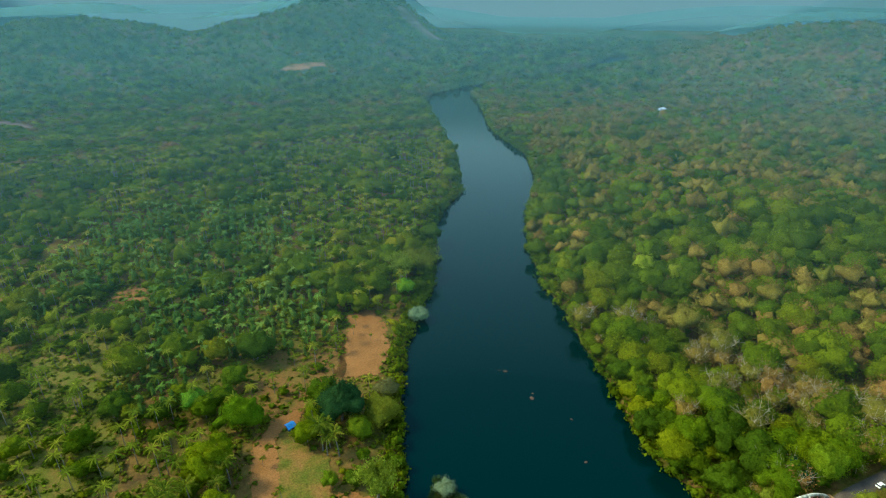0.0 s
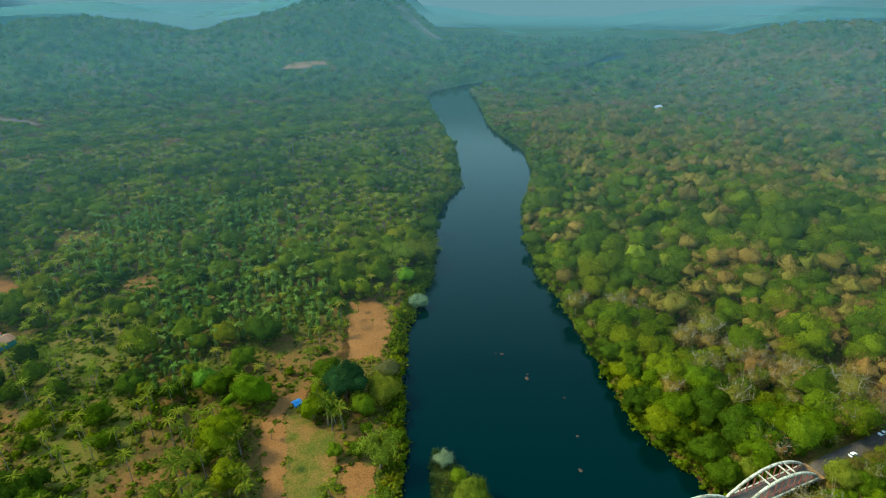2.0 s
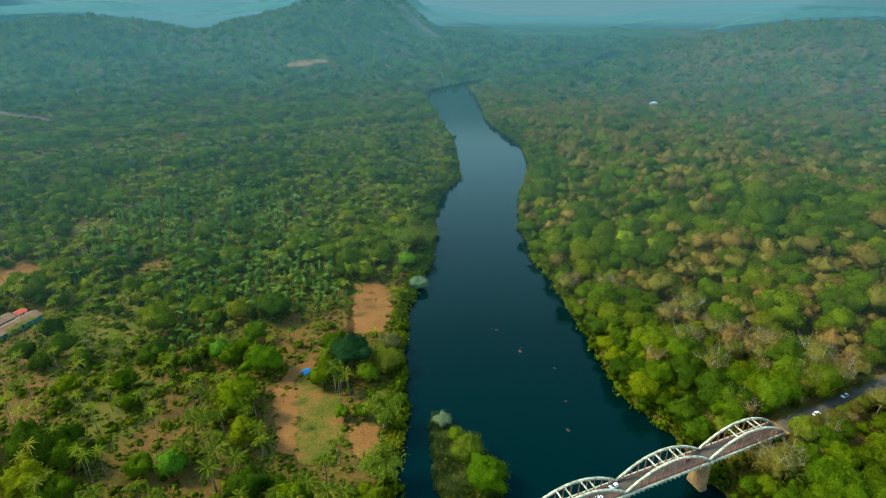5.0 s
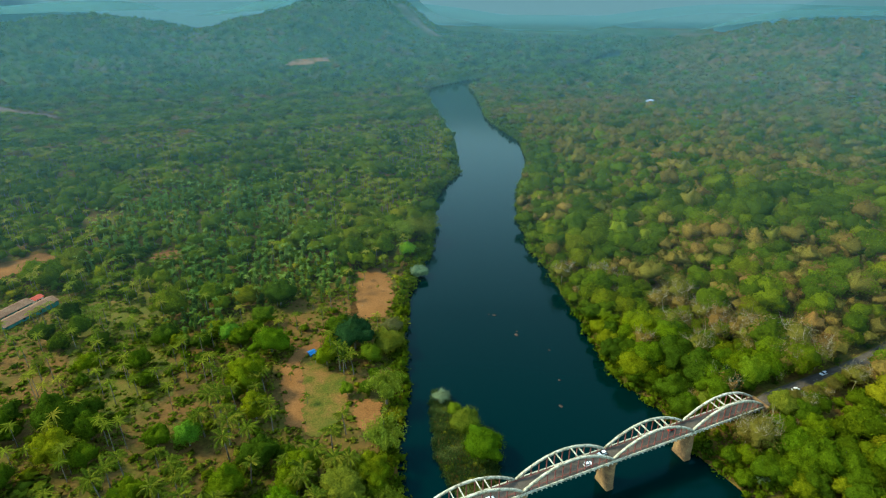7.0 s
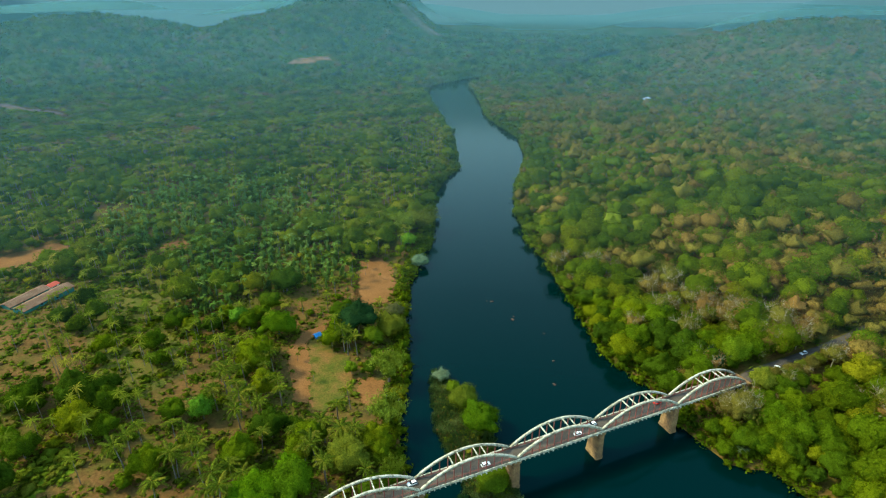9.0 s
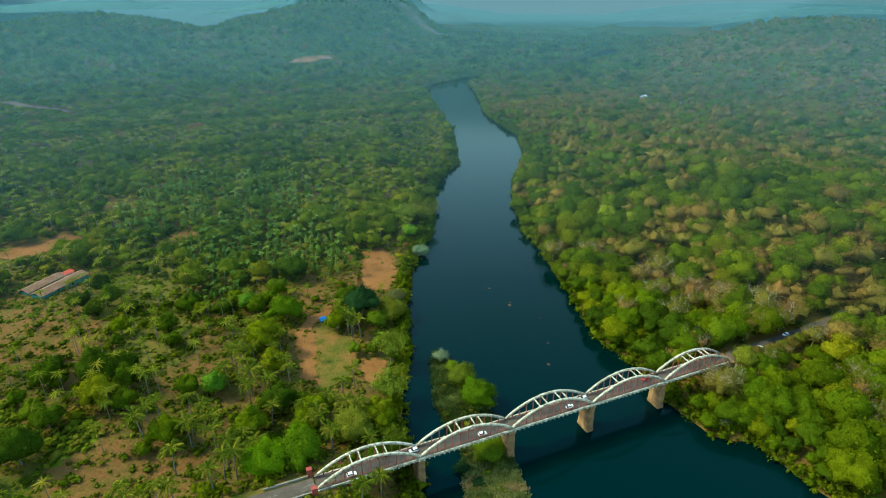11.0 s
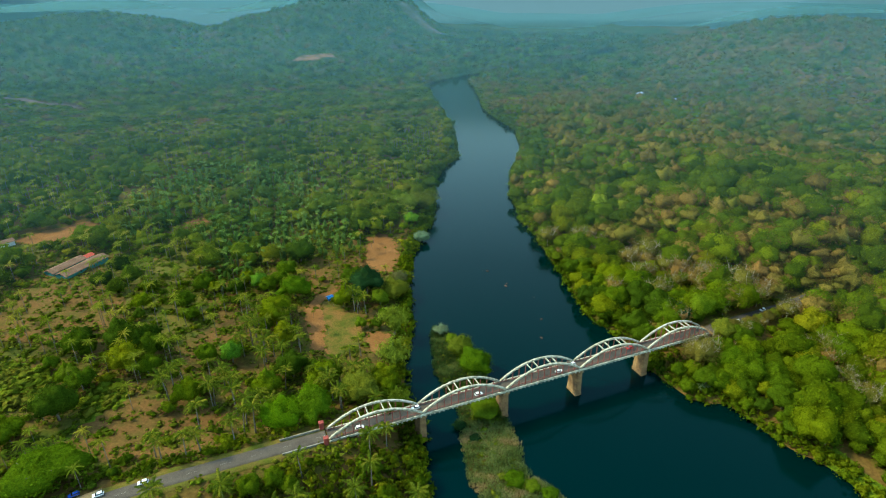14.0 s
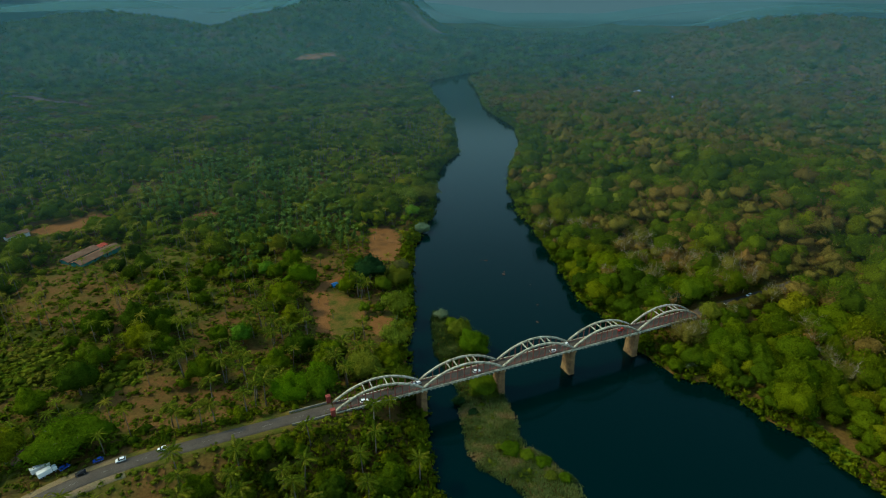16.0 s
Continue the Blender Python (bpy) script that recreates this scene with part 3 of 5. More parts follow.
def frond(length, segs, width, lift, sag):
    """One feathered palm leaf along +x: a folded blade that arches and hangs."""
    s = np.linspace(0, 1, segs + 1)
    x = length * (s - 0.12 * s * s)
    z = lift * length * s - sag * length * s * s
    w = width * np.array([0.35 + 1.3 * a * (1 - a) * 2 if a < 1 else 0.05 for a in s])
    vv = np.concatenate([np.column_stack([x, w, z - 0.45 * w]), np.column_stack([x, 0 * w, z]), np.column_stack([x, -w, z - 0.45 * w])])
    i = np.arange(3 * (segs + 1)).reshape(3, segs + 1)
    ff = np.concatenate([np.stack([i[k, :-1], i[k + 1, :-1], i[k + 1, 1:], i[k, 1:]], -1) for k in (0, 1)])
    return vv, ff


def feathered_frond(r, length, lift, sag, pairs=13):
    """A palm leaf with its leaflets: a thin arching midrib and drooping blades on both sides."""
    def at(s):
        return np.array([length * (s - 0.12 * s * s), 0, lift * length * s - sag * length * s * s])
    out = [tube([at(s) for s in (0, 0.3, 0.65, 1.0)], [0.06, 0.045, 0.03, 0.012], 3)]
    for k in range(pairs):
        s = 0.16 + 0.84 * k / (pairs - 1)
        a, n = at(s), at(min(s + 0.05, 1.02)) - at(s - 0.03)
        n /= np.linalg.norm(n)
        reach = 1.05 * (0.45 + 1.9 * s * (1 - s)) * r.uniform(0.85, 1.15)
        for side in (-1, 1):
            tip = a + n * reach * 0.55 + np.array([0, side * reach * 0.75, -reach * r.uniform(0.25, 0.6)])
            w = n * 0.12
            out.append((np.array([a - w, a + w, (a + tip) / 2 + w + (0, 0, 0.08), tip]), np.array([[0, 1, 2, 3]])))
    return joined(out)


def turned(vv, rz, move=(0, 0, 0)):
    c, s = math.cos(rz), math.sin(rz)
    return vv @ np.array([[c, s, 0], [-s, c, 0], [0, 0, 1]]) + np.array(move)


def palm_head(seed, n, length, segs, width):
    r = np.random.RandomState(seed)
    out = []
    for k in range(n):
        vv, ff = frond(length * r.uniform(0.8, 1.1), segs, width, r.uniform(0.0, 0.75), r.uniform(0.35, 0.75))
        out.append((turned(vv, k * 2.4 + r.uniform(-0.3, 0.3)), ff))
    return joined(out)


def scattered(name, protos, pos, size, tall, turn, tint, mat, label, category):
    """One mesh of many plants: each a turned and scaled copy of one of the shapes."""
    vs, fs, ts, n = [], [], [], 0
    which = np.arange(len(pos)) % len(protos)
    for k, (pv, pf) in enumerate(protos):
        m = which == k
        if not m.any():
            continue
        c, s = np.cos(turn[m])[:, None], np.sin(turn[m])[:, None]
        x, y = pv[:, 0] * c - pv[:, 1] * s, pv[:, 0] * s + pv[:, 1] * c
        g = np.stack([x * size[m][:, None], y * size[m][:, None], pv[:, 2] * tall[m][:, None]], -1) + pos[m][:, None, :]
        cnt = m.sum()
        vs.append(g.reshape(-1, 3))
        fs.append((pf[None] + n + (np.arange(cnt) * len(pv))[:, None, None]).reshape(-1, 4))
        ts.append(np.repeat(tint[m], len(pv)))
        n += cnt * len(pv)
    if vs:
        tagged(link_mesh(name, np.concatenate(vs), np.concatenate(fs), mat, tint=np.concatenate(ts)), label, category, kind="stuff")


# ---- where the plants stand ----
rs = np.random.RandomState(11)


def candidates(x0, x1, y0, y1, step):
    gx, gy = np.meshgrid(np.arange(x0, x1, step), np.arange(y0, y1, step))
    gx = gx + rs.uniform(-0.45, 0.45, gx.shape) * step
    gy = gy + rs.uniform(-0.45, 0.45, gy.shape) * step
    return gx.ravel(), gy.ravel()


def in_valley(x, y, margin=0.0):
    """The wedge of country up the valley from the bridge."""
    dx, dy = x + 40, y + 290
    a = np.degrees(np.arctan2(dx, dy))
    return (a > -21 - margin) & (a < 65 + margin)


def road_gap(x, y):
    w = np.full(x.shape, 1e9)
    for pts in (ROAD_W, ROAD_E):
        for (ax, ay), (bx, by) in zip(pts, pts[1:]):
            ux, uy = bx - ax, by - ay
            s = np.clip(((x - ax) * ux + (y - ay) * uy) / (ux * ux + uy * uy), 0, 1)
            w = np.minimum(w, np.hypot(x - ax - s * ux, y - ay - s * uy))
    return w


def under_bridge(x, y):
    return (x > -4) & (x < 216) & (np.abs(y - 3.2) < 6.5)


def left_side(x, y):
    bank = np.array(LEFT_BANK, dtype=float)
    return (x < np.interp(y, bank[:21, 1], bank[:21, 0]) + 40) & (y < 1000) | (x < 500) & (y >= 1000)


SHEDS = [(-129, 236, 34), (-188, 309, 14), (715, 648, 20), (708, 634, 18), (712, 548, 18), (706, 534, 16), (735, 585, 12), (731, 575, 10), (697, 622, 16), (688, 610, 14), (697, 522, 16), (688, 510, 14), (722, 566, 10), (713, 556, 10)]
SPECIMENS = [(-16, 21, 10), (-3, 22, 11), (22, 33, 9), (46, 54, 9), (57, 85, 9), (54, 135, 11), (-107, 21, 13), (38, 22, 6), (72, 129, 8), (59, 121, 6), (-34, 86, 5), (9, 146, 8)]
OPEN = [FIELD_A, FIELD_C, LAWN, PATH, SAND, FIELD_D, FIELD_G, QUARRY, CROP_A, CROP_B, FAR_BARE, SCAR, YARD, BANK]
THIN = [FIELD_B, FIELD_E, FIELD_F, SLOPE]
GRASSY = np.array(FIELD_H, dtype=float)


def clear_of(x, y):
    ok = (road_gap(x, y) > np.where((y < 3) & (x < -8), 12.5, 9.0)) & ~under_bridge(x, y)
    ok |= (road_gap(x, y) > np.where(y < 4, 5.0, 5.8)) & (x > 212)
    ok &= ~((x > -13) & (x < 8) & (y > -20) & (y < 3))
    ok &= ~((x > 214) & (x < 272) & (y > -6) & (y < 0))
    for sx, sy, sr in SPECIMENS:
        ok &= (np.hypot(x - sx, y - sy) > sr) & (np.hypot(x - sx + 2, y - sy + 7) > sr)
    for poly in OPEN:
        for k in (0, 5, 10, 15, 20):
            ok &= ~inside(np.array(poly, dtype=float), x + 0.35 * k, y + 0.9 * k)
    for sx, sy, sr in SHEDS:
        ok &= np.hypot(x - sx, y - sy) > sr * 0.8
    return ok


def thin_of(x, y):
    t = np.zeros(x.shape, dtype=bool)
    for poly in THIN:
        t |= inside(np.array(poly, dtype=float), x, y)
    return t


# stands within some 650 m
x, y = candidates(-330, 900, -140, 640, 7.4)
d = shore(x, y)
ok = in_valley(x, y) & (d > 0.8) & clear_of(x, y) & ~inside(ISLET, x, y)
ok &= left_side(x, y) | (rs.rand(len(x)) < 1.0)
x, y, d = x[ok], y[ok], d[ok]
left = left_side(x, y)
u, u2 = rs.rand(len(x)), rs.rand(len(x))
sparse = thin_of(x, y)
dryness = 0.5 + 0.5 * wave(x, y, 190, 21)
openness = 0.5 + 0.5 * wave(x, y, 95, 22)
areca_zone = left & ((((x + 10) / 100) ** 2 + ((y - 320) / 150) ** 2) < 1 + 0.5 * wave(x, y, 60, 23)) & (d > 25)
lower_left = left & (x < 20) & (y < 230)
kind = np.full(len(x), "", dtype="U8")
kind[left] = np.where(u < 0.48, "palm", np.where(u < 0.76, "broad", "shrub"))[left]
kind[lower_left] = np.where(u < 0.42, "palm", np.where(u < 0.53, "broad", np.where(u < 0.92, "shrub", "")))[lower_left]
kind[areca_zone] = np.where(u < 0.72, "areca", np.where(u < 0.82, "palm", "broad"))[areca_zone]
patch = wave(x, y, 130, 36)
woody = left & (y > 170) & (patch > 0.3) & ~areca_zone & ~sparse & ~inside(GRASSY, x, y)
kind[woody] = np.where(u < 0.8, "broad", np.where(u < 0.88, "palm", "shrub"))[woody]
kind[left & (d < 14)] = np.where(u < np.where((y > 60) & (y < 240), 0.12, 0.4), "broad", "shrub")[left & (d < 14)]
grove = left & (x > -40) & (y < -4)
kind[grove] = np.where(u < 0.36, "palm", np.where(u < 0.68, "broad", "shrub"))[grove]
grassy = inside(GRASSY, x, y)
kind[grassy] = np.where(u < 0.38, "palm", np.where(u < 0.47, "broad", np.where(u < 0.86, "shrub", "")))[grassy]
kind[grove & (x > 27) & (y > -30)] = "shrub"
kind[sparse] = np.where(u < 0.16, "palm", np.where(u < 0.4, "shrub", ""))[sparse]
dry_share = np.clip(0.2 + 0.65 * (dryness - 0.42) + 0.4 * smooth01(150, 420, y) - 0.3 * smooth01(60, 10, d), 0.05, 0.68)
dry_share = np.where((x > 250) & (x < 345) & (y > -12) & (y < 38), 0.7, dry_share)
kind[~left] = np.where(u < dry_share, "dry", "broad")[~left]
tint = np.clip(0.42 + 0.28 * wave(x, y, 45, 24) + 0.5 * (u2 - 0.5), 0, 1)
tint = np.where(~left, np.clip(tint + 0.06 * smooth01(260, 60, y) + 0.14 * smooth01(60, 8, d) * smooth01(420, 200, y), 0, 1), np.clip(tint + 0.1, 0, 1))
tint = np.where(left & (y > 150), np.clip(tint + 0.22 * wave(x, y, 110, 37), 0, 1), tint)
tint = np.where(~left & (y < 90), np.clip(tint + 0.12, 0, 1), tint)
tint = np.where(left & (d < 30) | grove, np.clip(tint + 0.2, 0, 1), tint)
tint = np.clip(tint + np.where(kind == "palm", 0.18, np.where(kind == "areca", 0.12, 0)), 0, 1)
kind[left & (y > 150) & (openness < 0.13) & (d > 40)] = ""
zz = land(x, y)
turn = rs.uniform(0, 6.283, len(x))
size = np.clip(np.exp(rs.normal(0.0, 0.3, len(x))), 0.55, 1.9)
size = np.where(left & (kind == "broad"), np.clip(size * np.exp(0.3 * wave(x, y, 80, 28)), 0.5, 1.9), size)
size = np.where(~left, size * (0.86 + 0.22 * smooth01(4, 22, d)) * np.exp(0.12 * wave(x, y, 40, 29)), size)
size = np.where(left & (d < 30) & (y > 60) & (y < 240), 0.7 * size, size)
size = np.where((x > 212) & (x < 280) & (y > -18) & (y < 0), 0.85 * size, size)
size = np.where(grove & ((d < 16) | (y > -32)), 0.68 * size, size)
near = np.hypot(x + 20, y + 150) < np.where(left, 430, 510) + np.where(left, 160, 300) * (rs.rand(len(x)) - 0.5) + 60 * wave(x, y, 120, 27)

crowns_fine = [broad_crown(s, 34, 330, 0.075, 1.05, 1.15, core=(20, 9)) for s in range(100, 106)]
crowns_mid = [broad_crown(s, 22, 84, 0.085, 1.0, 1.2, core=(13, 6), ragged=0.7, deep=0.84, fill=(0.58, 1.0), clump=0.75) for s in range(110, 116)]
crowns_far = [broad_crown(s, 6, 15, 0.25, 0.75, 1.2, core=(5, 3), ragged=0.6, deep=0.75) for s in range(120, 126)]
crowns_ridge = [broad_crown(s, 7, 6, 0.3, 0.8, 1.2, core=(6, 3), ragged=0.6, deep=0.8) for s in range(126, 130)]
dry_fine = [joined([broad_crown(s, 24, 230, 0.05, 0.95, 1.15, 1.3, core=(10, 5), ragged=0.9, deep=0.72, fill=(0.45, 0.85)), limbs(s, 8, 0.85, 1.0, 0.017, 3)]) for s in range(130, 134)]
dry_mid = [broad_crown(s, 16, 60, 0.085, 0.95, 1.2, 1.3, core=(12, 5), ragged=0.9, deep=0.7, fill=(0.38, 0.98)) for s in range(140, 144)]
shrubs = [broad_crown(s, 6, 24, 0.26, 0.8, 1.2, core=(7, 3)) for s in range(150, 154)]
palm_heads = [palm_head(s, 20, 1.0, 3, 0.065) for s in range(160, 164)]
palm_small = [palm_head(s, 10, 1.0, 2, 0.13) for s in range(164, 168)]
areca_heads = [palm_head(s, 9, 1.0, 2, 0.2) for s in range(170, 174)]
stem = [tube([(0, 0, 0), (0.01, 0, 0.5), (0.015, 0.01, 1)], [1.0, 0.75, 0.6], 4)]
stem[0][0][:, :2] = np.where(np.abs(stem[0][0][:, :2]) > 0, stem[0][0][:, :2], 0)


def plant(tag, m, protos, radius, tall, lift, mat, label, category):
    p = np.column_stack([x[m], y[m], zz[m] + lift])
    scattered(tag, protos, p, radius, tall, turn[m], tint[m], M[mat], label, category)


def stand_of_trees():
    """The mass of trees that nobody could count, kind by kind."""
    b = kind == "broad"
    hazy = np.hypot(x + 20, y + 150) + 300 * (u2 - 0.5) > 665
    r = 5.4 * size
    for tag, m, protos in (("near_woods", b & near & ~chosen, crowns_fine), ("middle_woods", b & ~near & left, crowns_mid), ("far_bank_woods", b & ~near & ~left & ~hazy, crowns_mid), ("farther_bank_woods", b & ~near & ~left & hazy, crowns_mid)):
        hgt = (5.6 * size)[m]
        plant(tag, m, protos, r[m], hgt, hgt * 0.5, {"near_woods": "broad", "middle_woods": "broad", "far_bank_woods": "broad", "farther_bank_woods": "broad"}[tag], "dense mixed green broadleaf woodland on the river banks", "woodland")
    dr = kind == "dry"
    for tag, m, protos in (("dry_woods", dr & near & ~chosen, dry_fine), ("middle_dry_woods", dr & ~near & ~hazy, dry_mid), ("farther_dry_woods", dr & ~near & hazy, dry_mid)):
        hgt = (6.0 * size)[m]
        plant(tag, m, protos, (5.6 * size)[m], hgt, hgt * 0.6, {"dry_woods": "dry", "middle_dry_woods": "dry", "farther_dry_woods": "dry"}[tag], "half-bare brownish dry-season trees", "woodland")
    s = kind == "shrub"
    s = s | ((kind == "palm") & (y > 140) & ~sparse) | (kind == "areca") | (~left & (u2 < 0.45))
    plant("undergrowth", s & near, shrubs, (2.8 * size)[s & near], (2.2 * size)[s & near], 0.0, "broad", "low green shrubs and saplings", "shrubs")
    s = s & ~near
    plant("farther_undergrowth", s, crowns_far, (5.0 * size)[s], (4.0 * size)[s], 0.0, "broad", "low green growth under the palms", "shrubs")
    for tag, p, protos, mt in (("palm_grove", (kind == "palm") & ~chosen & near, palm_heads, "palm"), ("farther_palm_grove", (kind == "palm") & ~chosen & ~near, palm_small, "palm")):
        th = (10.0 + 7.0 * u2)[p]
        plant(tag, p, protos, (4.4 + 0 * size)[p], (4.2 + 0 * size)[p], th, mt, "coconut palm plantation with feathery crowns", "palms")
    p = (kind == "palm") & ~chosen
    plant("palm_stems", p, stem, np.full(p.sum(), 0.2), (10.0 + 7.0 * u2)[p], -0.2, "bark", "pale slender coconut trunks", "palms")
    a = kind == "areca"
    th = (11.0 + 5 * u2)[a]
    plant("areca_grove", a, areca_heads, (2.4 * size)[a], (2.8 * size)[a], th, "areca", "dark slender areca palms standing close", "palms")
    plant("areca_skirts", a, [broad_crown(s, 8, 50, 0.2, 2.4, 0.7, core=(8, 5)) for s in range(180, 183)], (2.2 * size)[a], th * 0.24, 0.3, "areca", "climbing pepper vines round the areca stems", "vines")


# single trees: the nearest ones, each a thing of its own
def own_tree(name, crown, wood, leaves, label, category, group):
    t = empty(name, Matrix.Identity(4), label, category, group)
    link_mesh("trunk", wood[0], wood[1], M["pale_bark" if leaves == "dry_own" else "bark"], t, smooth=True)
    link_mesh("crown", crown[0], crown[1], M[leaves], t)
    return t


proto_broad = [own_tree("broadleaf_tree", broad_crown(s, 46, 900, 0.048, 1.0, 1.15, core=(24, 12)), limbs(s, 5, 0.7, 0.9), "broad_own", "leafy green broadleaf tree among the riverside woods", "tree", "single trees of the woods") for s in (200, 201, 202, 203)]
proto_dry = [own_tree("half_bare_tree", broad_crown(s, 30, 760, 0.036, 0.95, 1.15, 1.4, core=(16, 7), ragged=0.9, deep=0.75, fill=(0.5, 0.82)), limbs(s, 11, 0.85, 0.98, 0.016, 12), "dry_own", "half-bare brownish tree in its dry season", "tree", "single trees of the woods") for s in (210, 211, 212)]


def own_palm(seed):
    r = np.random.RandomState(seed)
    t = empty("coconut_palm", Matrix.Identity(4), "coconut palm with a slender leaning grey trunk", "palm", "coconut palms")
    lean = r.uniform(-0.9, 0.9, 2)
    vv, ff = tube([(0, 0, -0.3), (lean[0] * 0.3, lean[1] * 0.3, 4), (lean[0], lean[1], 8.5), (lean[0] * 1.3, lean[1] * 1.3, 11)], [0.3, 0.22, 0.18, 0.16], 6)
    link_mesh("trunk", vv, ff, M["bark"], t, smooth=True)
    for k in range(20):
        vv, ff = feathered_frond(r, 4.2 * r.uniform(0.8, 1.1), r.uniform(-0.05, 0.8), r.uniform(0.3, 0.75))
        link_mesh("frond", turned(vv, k * 2.4 + r.uniform(-0.3, 0.3), (lean[0] * 1.3, lean[1] * 1.3, 10.9)), ff, M["palm_own"], t)
    return t


proto_palm = [own_palm(s) for s in (220, 221, 222)]

rank = np.hypot(x - 40, y - 10)
chosen = np.zeros(len(x), dtype=bool)
for want, count in (("palm", 100), ("broad", 230), ("dry", 70)):
    idx = np.where((kind == want) & (rank < 400))[0]
    chosen[idx[np.argsort(rank[idx])][:count]] = True
used_protos = set()


def stand_single(protos, k, m):
    p = protos[k % len(protos)]
    if p.name not in used_protos:
        used_protos.add(p.name)
        p.matrix_world = m
    else:
        copy_thing(p, m).matrix_basis = m


for n, i in enumerate(np.where(chosen)[0]):
    s, at = size[i], (x[i], y[i], zz[i])
    if kind[i] == "palm":
        stand_single(proto_palm, n, pose(*at, 0, 0, math.degrees(turn[i])) @ Matrix.Scale(1.05 + 0.4 * u2[i], 4))
    else:
        k = 5.8 * s
        stand_single(proto_broad if kind[i] == "broad" else proto_dry, n, pose(at[0], at[1], at[2] + (0.55 if kind[i] == "broad" else 0.75) * k, 0, 0, math.degrees(turn[i])) @ Matrix.Scale(k, 4))
stand_of_trees()

# thick low growth in the grove below the bridge
x, y = candidates(-48, 44, -80, -8, 3.4)
ok = (shore(x, y) > 2) & (road_gap(x, y) > 9) & (left_side(x, y)) & ~inside(np.array(YARD, dtype=float), x, y)
x, y = x[ok], y[ok]
zz, u, size, turn = land(x, y), rs.rand(len(x)), np.clip(np.exp(rs.normal(0, 0.35, len(x))), 0.5, 2.0), rs.uniform(0, 6.283, len(x))
tint = np.clip(0.68 + 0.35 * wave(x, y, 20, 81) + 0.5 * (u - 0.5), 0, 1)
plant("grove_growth", u > 0.12, shrubs, (2.3 * size)[u > 0.12], (3.2 * size)[u > 0.12], 0.0, "broad", "thick green undergrowth and plantains below the bridge", "shrubs")

# low hedge and weeds along the uphill side of the road
x, y = candidates(-104, -10, 6, 26, 2.3)
ok = (road_gap(x, y) > 6.3) & (road_gap(x, y) < 13.5) & (y > 4) & ~((x < -84) & (y < 14))
x, y = x[ok], y[ok]
zz, u, size, turn = land(x, y), rs.rand(len(x)), np.clip(np.exp(rs.normal(0, 0.35, len(x))), 0.5, 1.9), rs.uniform(0, 6.283, len(x))
tint = np.clip(0.6 + 0.3 * wave(x, y, 14, 82) + 0.5 * (u - 0.5), 0, 1)
plant("roadside_growth", u > 0.35, shrubs, (1.7 * size)[u > 0.35], (1.8 * size)[u > 0.35], 0.0, "broad", "bright green weeds and bushes along the road", "shrubs")

# bushes on the bank under the far end of the bridge
x, y = candidates(184, 215, -12, 18, 2.5)
ok = (shore(x, y) > 0.5) & (land(x, y) < 12.8)
x, y = x[ok], y[ok]
zz, u, size, turn = land(x, y), rs.rand(len(x)), rs.uniform(0.6, 1.2, len(x)), rs.uniform(0, 6.283, len(x))
tint = np.clip(0.5 + 0.6 * (u - 0.4), 0, 1)
plant("bridgehead_growth", u > 0.2, shrubs, (1.9 * size)[u > 0.2], (1.9 * size)[u > 0.2], 0.0, "broad", "rough green bushes on the bank below the bridge", "shrubs")

# low growth along the water's edge
x, y = candidates(-20, 560, -140, 720, 2.9)
d = shore(x, y)
ok = in_valley(x, y) & (d > -2.2) & (d < 6.5) & (~under_bridge(x, y) | (land(x, y) < 8)) & ~inside(ISLET, x, y) & (edge_distance(ISLET, x, y) > 3)
x, y = x[ok], y[ok]
zz, u, u2 = land(x, y), rs.rand(len(x)), rs.rand(len(x))
size, turn = np.clip(np.exp(rs.normal(0, 0.3, len(x))), 0.5, 1.8), rs.uniform(0, 6.283, len(x))
tint = np.clip(0.55 + 0.3 * wave(x, y, 50, 24) + 0.4 * (u - 0.5), 0, 1)
plant("bank_growth", u > -1, shrubs, 2.4 * size, 2.9 * size, 0.0, "broad", "thick green growth overhanging the water's edge", "shrubs")

x, y = candidates(200, 1300, 640, 1500, 7.0)
d = shore(x, y)
ok = in_valley(x, y) & (d > -4) & (d < 12)
x, y = x[ok], y[ok]
zz, u = land(x, y), rs.rand(len(x))
size, turn, tint = rs.uniform(0.7, 1.3, len(x)), rs.uniform(0, 6.283, len(x)), rs.rand(len(x))
m = np.hypot(x + 20, y + 150) < 1130
plant("far_bank_growth", m, crowns_far, (5.5 * size)[m], (6.0 * size)[m], 0.5, "broad", "trees overhanging the far river bends", "woodland")
plant("farthest_bank_growth", ~m, crowns_far, (6.0 * size)[~m], (6.0 * size)[~m], 0.5, "ridge_west", "trees closing the last bend of the river", "woodland")

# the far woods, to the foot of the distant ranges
x, y = candidates(-900, 1700, -100, 1500, 9.2)
dist = np.hypot(x + 20, y + 150)
a = ((y >= 640) | (x >= 900)) & (dist < 1170 + 300 * (rs.rand(len(x)) - 0.5))
x, y, dist = x[a], y[a], dist[a]
ok = in_valley(x, y, -1) & (shore(x, y) > 2) & clear_of(x, y)
x, y, dist = x[ok], y[ok], dist[ok]
zz = land(x, y)
u, u2, size, turn = rs.rand(len(x)), rs.rand(len(x)), rs.uniform(0.7, 1.4, len(x)), rs.uniform(0, 6.283, len(x))
tint = np.clip(0.5 + 0.45 * wave(x, y, 75, 31) + 0.6 * (u - 0.5), 0, 1)
left = left_side(x, y)
dry_share = np.where(left, 0.12 + 0.25 * wave(x, y, 200, 33), 0.7 + 0.35 * wave(x, y, 200, 33))
